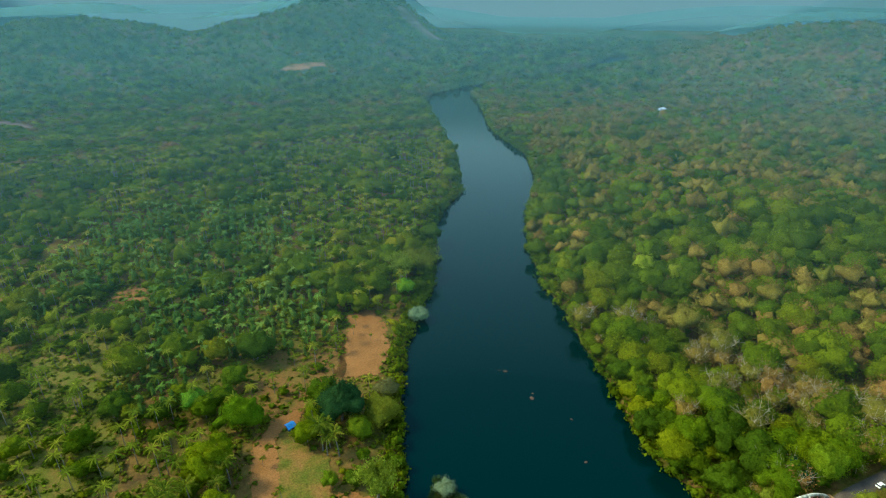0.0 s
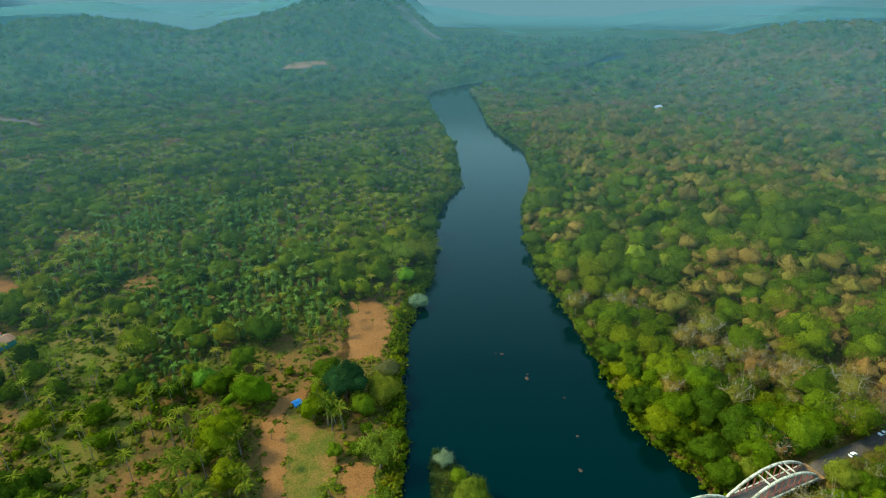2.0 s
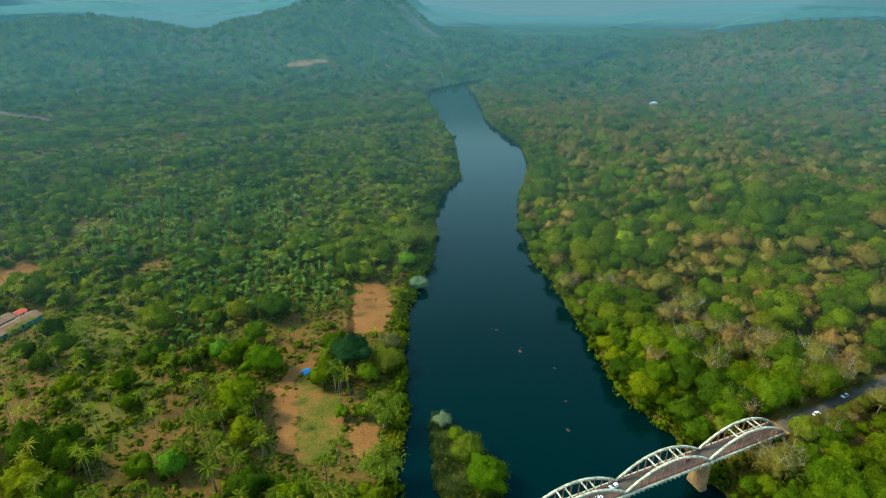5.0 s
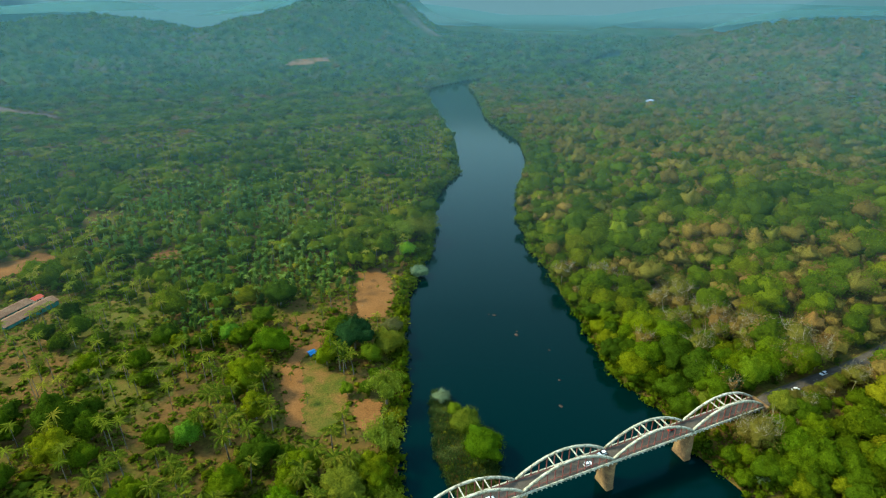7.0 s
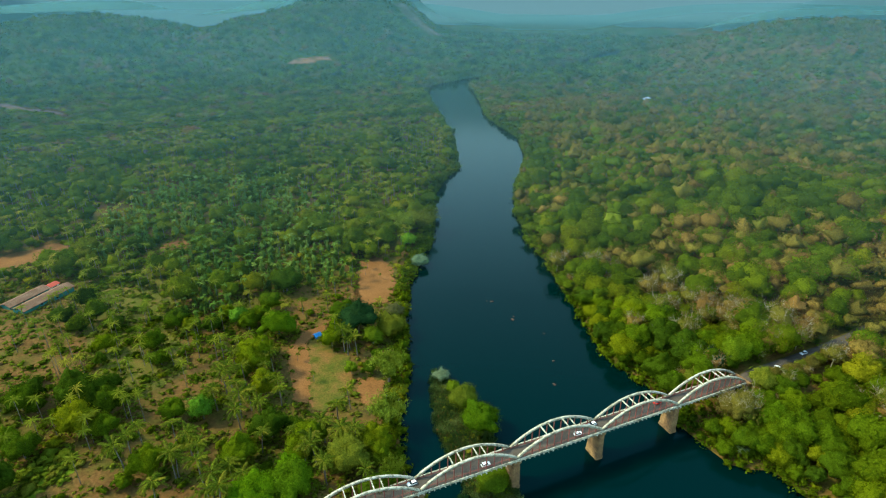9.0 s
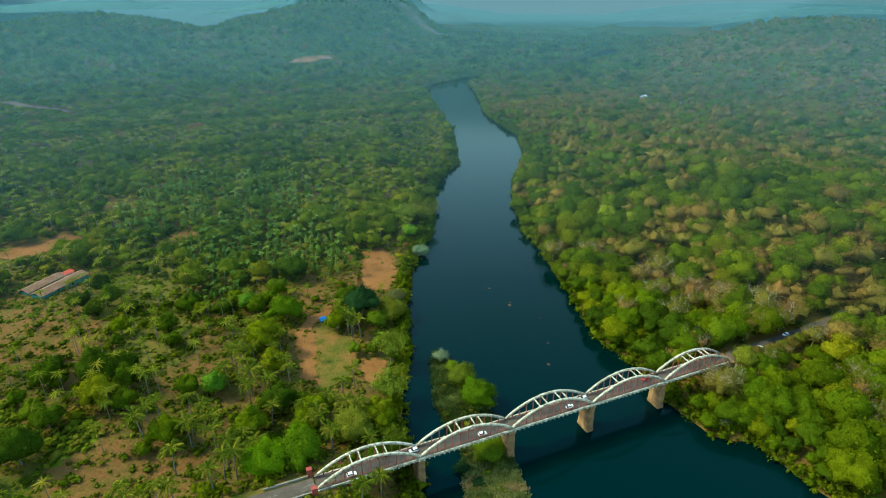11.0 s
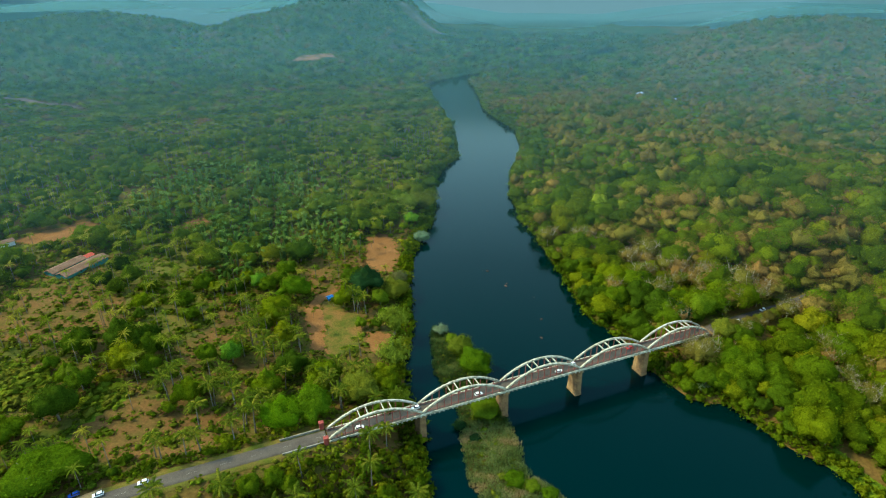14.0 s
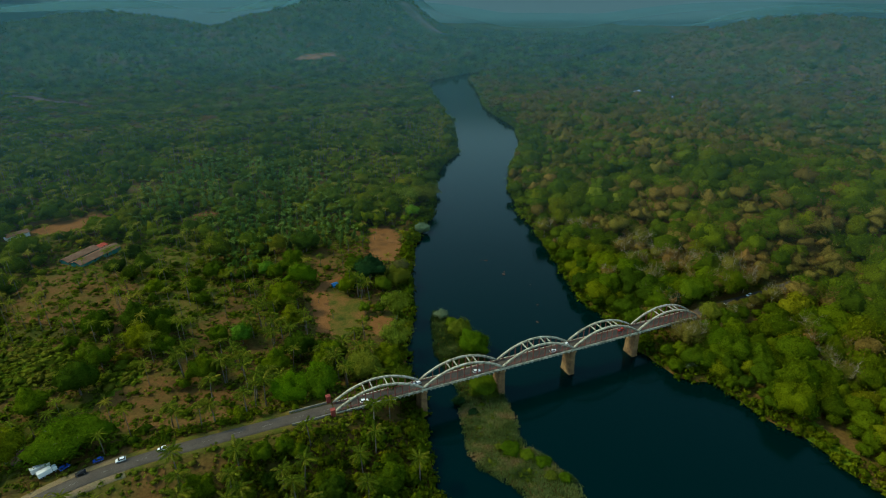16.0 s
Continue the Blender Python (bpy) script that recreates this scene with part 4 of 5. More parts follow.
in_strip = inside(np.array([(690, 280), (730, 475), (770, 640), (850, 640), (850, 480), (850, 340)], dtype=float), x, y)
dry_share = np.where(in_strip, 0.0, dry_share)
is_dry = u2 < dry_share
is_palm = left & ~is_dry & (dist < 1150) & (u2 > 0.62) & (wave(x, y, 150, 35) > -0.3)
zone = np.digitize(dist + 620 * (rs.rand(len(x)) - 0.5), [860, 1080])
r = 8.4 * size
for k, (gm, dm, tag) in enumerate((("broad", "dry", "far_woods"), ("broad", "dry", "farther_woods"), ("broad", "dry", "foothill_woods"))):
    m = (zone == k) & ~is_dry & ~is_palm
    if k == 0:
        plant("far_bank_slopes", m & ~left, crowns_far, r[m & ~left], 0.76 * r[m & ~left], 0.3 * r[m & ~left], "broad", "wooded slopes above the far bank", "woodland")
        m = m & left
    plant(tag, m, crowns_far, r[m], (0.72, 0.58, 0.5)[k] * r[m], 0.4 * r[m], gm, "wooded slopes up the valley", "woodland")
    m = (zone == k) & is_dry
    if m.any():
        plant("dry_" + tag, m, crowns_far, r[m], (0.75, 0.6, 0.5)[k] * r[m], 0.42 * r[m], dm, "brownish dry-season woods up the valley", "woodland")
    m = (zone == k) & is_palm
    if m.any():
        plant("palms_of_" + tag, m, palm_small, 0.6 * r[m], 0.6 * r[m], 6 + 4 * u[m], "palm", "distant coconut palm plantation", "palms")


# the hills that close the valley: a backdrop of wooded ridges
def wooded_ridge(name, lo, hi, near_r, far_r, east_side, mat, label):
    az, r = np.radians(np.arange(lo, hi + 0.01, 0.27)), np.concatenate([np.arange(near_r, 2300, 8.0), np.arange(2300, far_r, 20.0)])
    ga, gr = np.meshgrid(az, r)
    gx, gy = -20 + np.sin(ga) * gr, -150 + np.cos(ga) * gr
    dd = shore(gx, gy)
    canopy = np.random.RandomState(77).rand(*gx.shape) ** 1.5 * 5.5 + 1.5 * wave(gx, gy, 60, 78)
    gz = np.where(dd < 2, -3.0, land(gx, gy) - 1.5 + (8.0 + canopy) * smooth01(near_r, near_r + 200, gr))
    vv = np.stack([gx, gy, gz], -1).reshape(-1, 3)
    i = np.arange(gx.size).reshape(gx.shape)
    ff = np.stack([i[:-1, :-1], i[:-1, 1:], i[1:, 1:], i[1:, :-1]], -1).reshape(-1, 4)
    c = vv[ff].mean(1)
    ragged_az = np.degrees(np.arctan2(c[:, 0] + 20, c[:, 1] + 150)) + 2.0 * wave(c[:, 0], c[:, 1], 260, 73)
    ff = ff[(ragged_az > 43) == east_side]
    used = np.unique(ff)
    back = np.zeros(len(vv), dtype=int)
    back[used] = np.arange(len(used))
    tagged(link_mesh(name, vv[used], back[ff], mat, smooth=True), label, "hills", kind="structure")


wooded_ridge("backdrop_3", -20, 66, 1110, 2900, False, M["ridge_west"], "wooded blue-green ridges closing the valley")
wooded_ridge("backdrop_4", -20, 66, 1110, 2900, True, M["ridge_east"], "brownish wooded ridges above the far bank")
x, y = candidates(-900, 2300, 200, 2450, 16.5)
dist = np.hypot(x + 20, y + 150)
ok = in_valley(x, y, -1) & (dist > 1130 + 300 * (rs.rand(len(x)) - 0.5)) & (dist < 2400) & (shore(x, y) > 3) & clear_of(x, y)
x, y, dist = x[ok], y[ok], dist[ok]
zz, u, turn = land(x, y), rs.rand(len(x)), rs.uniform(0, 6.283, len(x))
tint, size = u, rs.uniform(0.55, 1.35, len(x))
east = np.degrees(np.arctan2(x + 20, y + 150)) + 5 * wave(x, y, 160, 73) + 6 * (rs.rand(len(x)) - 0.5) > 41
brown = rs.rand(len(x)) < np.where(east, 0.68, 0.1) + 0.35 * wave(x, y, 170, 74)
tint = np.clip(0.35 + 0.3 * wave(x, y, 120, 75) + 0.7 * (u - 0.5), 0, 1)
for m, mt, tag in ((~brown, "broad", "ridge_woods"), (brown, "dry", "dry_ridge_woods")):
    plant(tag, m, crowns_ridge, (9.5 * size)[m], (9.5 * size)[m], (5.0 * smooth01(1110, 1310, dist))[m], mt, "tree crowns on the far ridges", "woodland")

# ---- the bridge ----
SPAN, DECK_Y, DECK_Z, GAUGE = 42.8, 3.2, 16.3, 6.2     # length of a span, its middle line, road level, rib to rib
RISE, FOOT = 7.6, 0.55


def arch_span(x0):
    b = empty("arch_span", pose(x0, DECK_Y, DECK_Z), "weathered white concrete bowstring arch span with red hangers", "bridge span", "spans of the bridge")
    L = SPAN
    part("deck", boxed((0.05, -3.6, -0.55), (L - 0.05, 3.6, 0.0)), M["asphalt"], b, "grey worn road deck")
    for s in (-1, 1):
        yy = s * GAUGE / 2
        n = 28
        xs = np.linspace(0.1, L - 0.1, n + 1)
        zc = FOOT + RISE * (1 - ((xs - L / 2) / (L / 2)) ** 2)
        hw = 0.42
        vv, ff = [], []
        for a, z in zip(xs, zc):
            dz = -2 * RISE * (a - L / 2) / (L / 2) ** 2
            nx, nz = -dz / math.hypot(1, dz), 1 / math.hypot(1, dz)
            for ky, kn in ((-hw, -0.45), (hw, -0.45), (hw, 0.45), (-hw, 0.45)):
                vv.append((min(max(a + nx * kn, 0.05), L - 0.05), yy + ky, max(z + nz * kn, -0.4)))
        for k in range(n):
            for j in range(4):
                ff.append((4 * k + j, 4 * k + (j + 1) % 4, 4 * k + 4 + (j + 1) % 4, 4 * k + 4 + j))
        ff += [(3, 2, 1, 0), (4 * n, 4 * n + 1, 4 * n + 2, 4 * n + 3)]
        link_mesh("arch_rib", vv, ff, M["white"], b)
        for k in range(1, 12):
            a = L * k / 12
            z = FOOT + RISE * (1 - ((a - L / 2) / (L / 2)) ** 2) - 0.4
            part("hanger", boxed((a - 0.17, yy - 0.17, -0.1), (a + 0.17, yy + 0.17, z)), M["red"], b)
        # kerb beam with stub posts and rails outside the ribs
        beam = part("edge_beam", boxed((0.05, yy + s * 0.45, -0.75), (L - 0.05, yy + s * 0.95, 0.22)), M["white"], b, "white edge beam on small brackets")
        for k in range(19):
            a = 1.1 + k * (L - 2.2) / 18
            ends = sorted((yy + s * 0.28, yy + s * 1.28))
            part("bracket", boxed((a - 0.22, ends[0], -1.15), (a + 0.22, ends[1], -0.77)), M["white"], beam)
        bm = bmesh.new()
        for z in (0.45, 0.85):
            box(bm, (0.1, yy - s * 0.55 - 0.05, z - 0.06), (L - 0.1, yy - s * 0.55 + 0.05, z + 0.06))
        part("railing", bm, M["red"], b, "red-painted railing")
    for k in (4, 5, 6, 7, 8):
        a = L * k / 12
        if k == 6:
            continue
        z = FOOT + RISE * (1 - ((a - L / 2) / (L / 2)) ** 2)
        part("top_brace", boxed((a - 0.19, -GAUGE / 2 + 0.4, z - 0.25), (a + 0.19, GAUGE / 2 - 0.4, z + 0.25)), M["white"], b)
    return b


first = arch_span(0.0)
for k in range(1, 5):
    copy_thing(first, pose(SPAN * k, DECK_Y, DECK_Z))


def bridge_pier(x0, base):
    p = empty("bridge_pier", pose(x0, DECK_Y, 0), "tall stained masonry bridge pier with a pointed cutwater", "bridge pier", "piers of the bridge")
    top = DECK_Z - 1.2
    bm = bmesh.new()
    ring = []
    for z, w, l in ((base, 2.0, 4.2), (1.2, 1.95, 4.1), (1.3, 1.8, 3.9), (top - 1.2, 1.55, 3.6)):
        ring.append([bm.verts.new(q) for q in ((-w, -l + 0.35, z), (-w * 0.8, -l, z), (w * 0.8, -l, z), (w, -l + 0.35, z), (w, l - 0.35, z), (w * 0.8, l, z), (-w * 0.8, l, z), (-w, l - 0.35, z))])
    for a, b in zip(ring, ring[1:]):
        for k in range(8):
            bm.faces.new((a[k], a[(k + 1) % 8], b[(k + 1) % 8], b[k]))
    bm.faces.new(ring[-1])
    part("shaft", bm, M["stone"], p)
    part("cap", boxed((-1.8, -4.0, top - 1.2), (1.8, 4.0, top), 0.12), M["stone"], p, "weathered stone cap")
    part("bearing", boxed((-1.2, -3.6, top), (1.2, 3.6, DECK_Z - 0.56)), M["stone"], p)
    return p


for k in range(1, 5):
    bridge_pier(SPAN * k, -3.9)
for x0, lab in ((-1.6, "masonry abutment at the palm-grove end"), (215.6, "masonry abutment among trees")):
    tagged(part("abutment", boxed((x0 - 1.5, DECK_Y - 4.6, 3.0), (x0 + 1.5, DECK_Y + 4.6, DECK_Z - 0.6), 0.1), M["stone"]), lab, "abutment")
for s in (-1, 1):
    g = empty("gate_pillar", pose(-1.5, DECK_Y + s * 5.0, 8.0), "red-painted pillar at the bridge entrance", "pillar", "gate pillars")
    part("shaft", boxed((-0.9, -0.8, 0), (0.9, 0.8, 11.6), 0.06), M["brick_red"], g)
    part("cap", boxed((-1.1, -1.0, 11.6), (1.1, 1.0, 12.1), 0.06), M["brick_red"], g)
for s in (-1, 1):
    w = empty("parapet_wall", pose(-2.6, DECK_Y + s * 4.3, DECK_Z), "weathered grey parapet wall beside the approach road", "parapet", "approach parapets")
    part("wall", boxed((-17, -0.2, -0.6), (0, 0.2, 0.85), 0.04), M["concrete"], w)
    part("coping", boxed((-17.1, -0.28, 0.852), (0.1, 0.28, 1.0), 0.03), M["concrete"], w)


# ---- vehicles ----
def car(m, paint, label, long=3.9, tall=1.5):
    c = empty("car", m, label, "car", "cars on the road")
    h, w = long / 2, 0.82
    bm = bmesh.new()
    prof = [(-h, 0.35), (-h, 0.85), (-h + 0.25, 0.95), (h - 1.0, 0.92), (h - 0.1, 0.75), (h, 0.35)]
    a = [bm.verts.new((px, -w, pz)) for px, pz in prof]
    b = [bm.verts.new((px, w, pz)) for px, pz in prof]
    bm.faces.new(a)
    bm.faces.new(b[::-1])
    for k in range(6):
        bm.faces.new((a[k], b[k], b[(k + 1) % 6], a[(k + 1) % 6]))
    bmesh.ops.recalc_face_normals(bm, faces=bm.faces)
    part("body", bm, paint, c)
    bm = bmesh.new()
    lo = [(-h + 0.15, 0.95), (h - 1.05, 0.93)]
    hi = [(-h + 0.45, tall - 0.1), (h - 1.75, tall - 0.1)]
    q = [bm.verts.new((lo[0][0], -0.76, lo[0][1])), bm.verts.new((lo[1][0], -0.76, lo[1][1])), bm.verts.new((lo[1][0], 0.76, lo[1][1])), bm.verts.new((lo[0][0], 0.76, lo[0][1]))]
    t = [bm.verts.new((hi[0][0], -0.64, hi[0][1])), bm.verts.new((hi[1][0], -0.64, hi[1][1])), bm.verts.new((hi[1][0], 0.64, hi[1][1])), bm.verts.new((hi[0][0], 0.64, hi[0][1]))]
    for k in range(4):
        bm.faces.new((q[k], q[(k + 1) % 4], t[(k + 1) % 4], t[k]))
    bm.faces.new(t)
    part("windows", bm, M["glass"], c, "dark tinted windows")
    part("roof", boxed((hi[0][0], -0.66, tall - 0.1), (hi[1][0], 0.66, tall), 0.04), paint, c)
    for sx in (-1, 1):
        for sy in (-1, 1):
            bm = bmesh.new()
            bmesh.ops.create_cone(bm, cap_ends=True, segments=12, radius1=0.32, radius2=0.32, depth=0.2, matrix=pose(sx * (h - 0.75), sy * 0.76, 0.32, 90))
            wheel = part("wheel", bm, M["rubber"], c)
            bm = bmesh.new()
            bmesh.ops.create_cone(bm, cap_ends=True, segments=10, radius1=0.19, radius2=0.19, depth=0.03, matrix=pose(sx * (h - 0.75), sy * 0.868, 0.32, 90))
            part("rim", bm, M["rim"], wheel, "grey metal rim")
    return c


def lorry(m, paint, label):
    c = empty("lorry", m, label, "lorry", "lorries")
    part("chassis", boxed((-3.4, -0.9, 0.5), (3.2, 0.9, 0.75)), M["rubber"], c)
    part("cab", boxed((1.7, -1.05, 0.75), (3.3, 1.05, 2.5), 0.12), paint, c)
    part("windscreen", boxed((3.29, -0.9, 1.55), (3.33, 0.9, 2.25)), M["glass"], c)
    part("cargo_box", boxed((-3.4, -1.1, 0.76), (1.55, 1.1, 2.9), 0.05), paint, c)
    for sx in (-2.4, -1.4, 2.4):
        for sy in (-1, 1):
            bm = bmesh.new()
            bmesh.ops.create_cone(bm, cap_ends=True, segments=12, radius1=0.46, radius2=0.46, depth=0.28, matrix=pose(sx, sy * 0.9, 0.46, 90))
            wheel = part("wheel", bm, M["rubber"], c)
            bm = bmesh.new()
            bmesh.ops.create_cone(bm, cap_ends=True, segments=10, radius1=0.25, radius2=0.25, depth=0.03, matrix=pose(sx, sy * 1.046, 0.46, 90))
            part("rim", bm, M["rim"], wheel, "grey metal rim")
    return c


for cx, dy, rz, paint in ((14, -1.3, 0, "car_white"), (41, 1.2, 180, "car_white"), (72, -1.3, 0, "car_white"), (117, -1.3, 0, "car_white"), (126, 1.2, 180, "car_white"), (163, 1.3, 180, "car_red")):
    car(pose(cx, DECK_Y + dy, DECK_Z, 0, 0, rz), M[paint], ("white" if paint == "car_white" else "red") + " hatchback car on the bridge deck")


def road_top(px, py):
    return float(land(np.array([px]), np.array([py]))[0]) + 0.62


for cx, cy, rz, paint, lab in ((238, 2.0, 2, "car_white", "white car on the road beyond the bridge"), (262, 5.2, 182, "car_white", "white car on the road beyond the bridge"), (-72, 5.0, 182, "car_white", "white car on the approach road")):
    car(pose(cx, cy, road_top(cx, cy), 0, 0, rz), M[paint], lab)


# ---- buildings ----
def shed(at, rz, length, width, wall_h, roof, wall, label, category="shed"):
    b = empty("building", pose(*at, 0, 0, rz), label, category)
    h, w = length / 2, width / 2
    rise = w * 0.36
    for k, (lo, hi) in enumerate((((-h, -w, -1), (h, -w + 0.2, wall_h)), ((-h, w - 0.2, -1), (h, w, wall_h)), ((-h, -w + 0.2, -1), (-h + 0.2, w - 0.2, wall_h)), ((h - 0.2, -w + 0.2, -1), (h, w - 0.2, wall_h)))):
        part("wall", boxed(lo, hi), wall, b)
    for s in (-1, 1):
        n = max(4, int(length / 2.0))
        for k in range(n):
            a0, a1 = -h - 0.5 + (length + 1) * k / n, -h - 0.5 + (length + 1) * (k + 1) / n
            dz = 0.06 * (k % 2)
            bm = bmesh.new()
            q = [(a0, s * (w + 0.9), wall_h - 0.4), (a1, s * (w + 0.9), wall_h - 0.4), (a1, 0, wall_h + rise), (a0, 0, wall_h + rise)]
            top = [bm.verts.new((p[0], p[1], p[2] + 0.14 + dz)) for p in q]
            low = [bm.verts.new(p) for p in q]
            bm.faces.new(top)
            bm.faces.new(low[::-1])
            for j in range(4):
                bm.faces.new((low[j], low[(j + 1) % 4], top[(j + 1) % 4], top[j]))
            bmesh.ops.recalc_face_normals(bm, faces=bm.faces)
            part("roof_sheet", bm, roof, b)
    for k in (-1, 1):
        part("door" if k > 0 else "window", boxed((h * 0.3 * k - 0.6, -w - 0.04, 0.2 if k > 0 else 1.0), (h * 0.3 * k + 0.6, -w + 0.02, 2.1)), M["glass"], b)
    return b


def ground_at(px, py):
    return (px, py, float(land(np.array([px]), np.array([py]))[0]))


shed(ground_at(-123, 236), 48, 34, 9, 3.0, M["tin"], M["teal"], "long low shed with a weathered grey tin roof")
shed(ground_at(-135, 244), 48, 26, 8, 2.8, M["tin"], M["teal"], "second long shed with a rusty tin roof")
shed(ground_at(-123, 259), 48, 6, 4.5, 3.2, M["tin_red"], M["plaster"], "small building with a bright red roof")
shed(ground_at(-188, 309), 30, 16, 7, 3.4, M["tin"], M["plaster"], "pale shed beside the bare earth yard")
shed(ground_at(30, 138), 20, 3.4, 2.8, 2.2, M["tin_blue"], M["tin_blue"], "small hut covered with blue tarpaulin", "hut")
shed(ground_at(715, 648), 30, 15, 9, 5, M["plaster"], M["plaster"], "white house among far trees", "house")
shed(ground_at(735, 585), 10, 8, 6, 4, M["plaster"], M["plaster"], "small white house among far trees", "house")
shed(ground_at(712, 548), 60, 13, 8, 5, M["plaster"], M["plaster"], "white house beside far trees", "house")


# ---- river rocks ----
def boulder(px, py, r0, seed):
    r = np.random.RandomState(seed)
    bm = bmesh.new()
    bmesh.ops.create_icosphere(bm, subdivisions=2, radius=1.0)
    for v in bm.verts:
        k = 1 + 0.3 * noise.noise(v.co * 1.6 + Vector((seed, 0, 0)))
        v.co = Vector((v.co.x * r0 * k, v.co.y * r0 * 0.7 * k, max(v.co.z * r0 * 0.4 * k, -0.4 * r0)))
    ob = part("boulder", bm, M["rock"], None)
    ob.matrix_world = pose(px, py, -0.05 * r0, 0, 0, r.uniform(0, 360))
    return tagged(ob, "low brown rock breaking the river surface", "rock", "rocks in the river")


for k, (px, py, r0) in enumerate(((148.3, 142.9, 1.3), (150.2, 117.5, 1.6), (152.5, 120.5, 0.8), (145.5, 145.0, 0.7), (160, 96, 0.8), (150, 70, 0.9), (139, 52, 1.2))):
    boulder(px, py, r0, 40 + k)


# ---- trees that stand out singly ----
def lone_tree(px, py, radius, tall, crown, leaves, label, name="tree", wood=None, base=None, stops=None):
    z = float(land(np.array([px]), np.array([py]))[0]) if base is None else base
    mat = M[leaves] if stops is None else leaf(name + "_foliage", stops, True)
    t = empty(name, pose(px, py, z), label, "tree")
    cv, cf = crown
    lift = tall * 0.3
    link_mesh("crown", np.column_stack([cv[:, :2] * radius, cv[:, 2] * tall * 0.62 + lift]), cf, mat, t)
    wv, wf = wood or limbs(int(abs(px * 7 + py)) % 900, 6, 0.75, 0.9, 0.028)
    link_mesh("trunk", np.column_stack([wv[:, :2] * radius, (wv[:, 2] + 1.1) * tall * 0.4 - 0.3]), wf, M["bark"], t, smooth=True)
    return t


DARK = [(0.0, (0.012, 0.04, 0.014)), (1.0, (0.022, 0.055, 0.018))]
BRIGHT = [(0.0, (0.07, 0.125, 0.006)), (1.0, (0.085, 0.14, 0.007))]
OLIVE = [(0.0, (0.11, 0.14, 0.014)), (1.0, (0.145, 0.16, 0.018))]
FRESH = [(0.0, (0.105, 0.16, 0.01)), (1.0, (0.135, 0.185, 0.012))]
BAMBOO = [(0.0, (0.15, 0.2, 0.018)), (1.0, (0.18, 0.225, 0.024))]
DOME = lambda s: broad_crown(s, 40, 1300, 0.042, 1.05, 1.15, core=(24, 12))
AIRY = lambda s: broad_crown(s, 34, 1700, 0.038, 0.75, 1.25, core=(16, 8), ragged=0.5)


def bamboo(seed, culms=64, leaves=80):
    """A clump of arching canes in crown measure, hung with fine leaves from the middle up."""
    r = np.random.RandomState(seed)
    out = []
    for k in range(culms):
        a, reach, high = k * 2.39996 + r.uniform(-0.3, 0.3), r.uniform(0.25, 1.05), r.uniform(1.15, 1.65)
        s = np.linspace(0, 1, 6)

        def at(q):
            w = reach * (0.12 * q + 0.88 * q ** 2.3)
            return np.column_stack([np.cos(a) * w, np.sin(a) * w, -0.45 + high * (1.25 * q - 0.32 * q ** 3.5)])
        out.append(tube(at(s), np.linspace(0.011, 0.003, 6), 3))
        q = r.uniform(0.22, 1.03, leaves) ** 0.8
        p = at(q) + r.normal(scale=0.075, size=(leaves, 3)) * (1, 1, 1.3)
        out.append(sprays(r, p, np.column_stack([np.cos(a) + r.normal(scale=0.5, size=leaves), np.sin(a) + r.normal(scale=0.5, size=leaves), r.uniform(0.3, 1.1, leaves)]), 0.034, 2.2, 0.6))
    return joined(out)


WEEP = lambda s: bamboo(s)
lone_tree(54, 135, 11.0, 17, DOME(301), "broad", "dense dark green mango tree beside the clearing", "mango_tree", stops=DARK)
lone_tree(44, 126, 5.5, 8, DOME(302), "broad", "dark leafy tree beside the blue hut", "mango_tree", stops=DARK)
lone_tree(72, 129, 9.5, 12, AIRY(303), "broad", "spreading olive-green tree with pale open limbs", "spreading_tree", stops=OLIVE)
lone_tree(80, 146, 6.5, 9, AIRY(304), "broad", "thin greyish olive tree on the river bank", "spreading_tree", stops=[(0.0, (0.13, 0.13, 0.05)), (1.0, (0.16, 0.15, 0.06))])
lone_tree(59, 121, 6.0, 11, AIRY(345), "broad", "yellow-green spreading tree beside the mango", "spreading_tree", stops=FRESH)
lone_tree(57, 85, 10.5, 17, WEEP(305), "broad", "feathery light green bamboo clump by the water", "bamboo_clump", stops=BAMBOO)
lone_tree(46, 54, 10.5, 17, WEEP(306), "broad", "tall feathery bamboo clump leaning over the river", "bamboo_clump", stops=BAMBOO)
lone_tree(38, 22, 6.5, 11, WEEP(321), "broad", "feathery green bamboo clump beside the bridge", "bamboo_clump", stops=BAMBOO)
lone_tree(22, 33, 9.5, 13, DOME(307), "broad", "rounded green tree beside the bridge approach", "broadleaf_tree", stops=OLIVE)
lone_tree(-16, 21.5, 9.5, 12, DOME(308), "broad", "broad bright green tree beside the road", "broadleaf_tree", stops=[(0.0, (0.082, 0.15, 0.005)), (1.0, (0.09, 0.16, 0.006))])
lone_tree(-3, 22, 9.5, 13, DOME(309), "broad", "wide green tree shading the approach road", "broadleaf_tree", stops=BRIGHT)
lone_tree(-2, 32, 5.0, 15, DOME(340), "broad", "fresh bright green tree behind the shade trees", "broadleaf_tree", stops=[(0.0, (0.1, 0.18, 0.006)), (1.0, (0.11, 0.19, 0.007))])
lone_tree(9, 146, 9.5, 14, DOME(310), "broad", "bright green broadleaf tree at the field edge", "broadleaf_tree", stops=BRIGHT)
lone_tree(-11, 166, 6.0, 11, DOME(311), "broad", "fresh bright green tree in the palm grove", "broadleaf_tree", stops=[(0.0, (0.09, 0.19, 0.015)), (1.0, (0.11, 0.21, 0.02))])
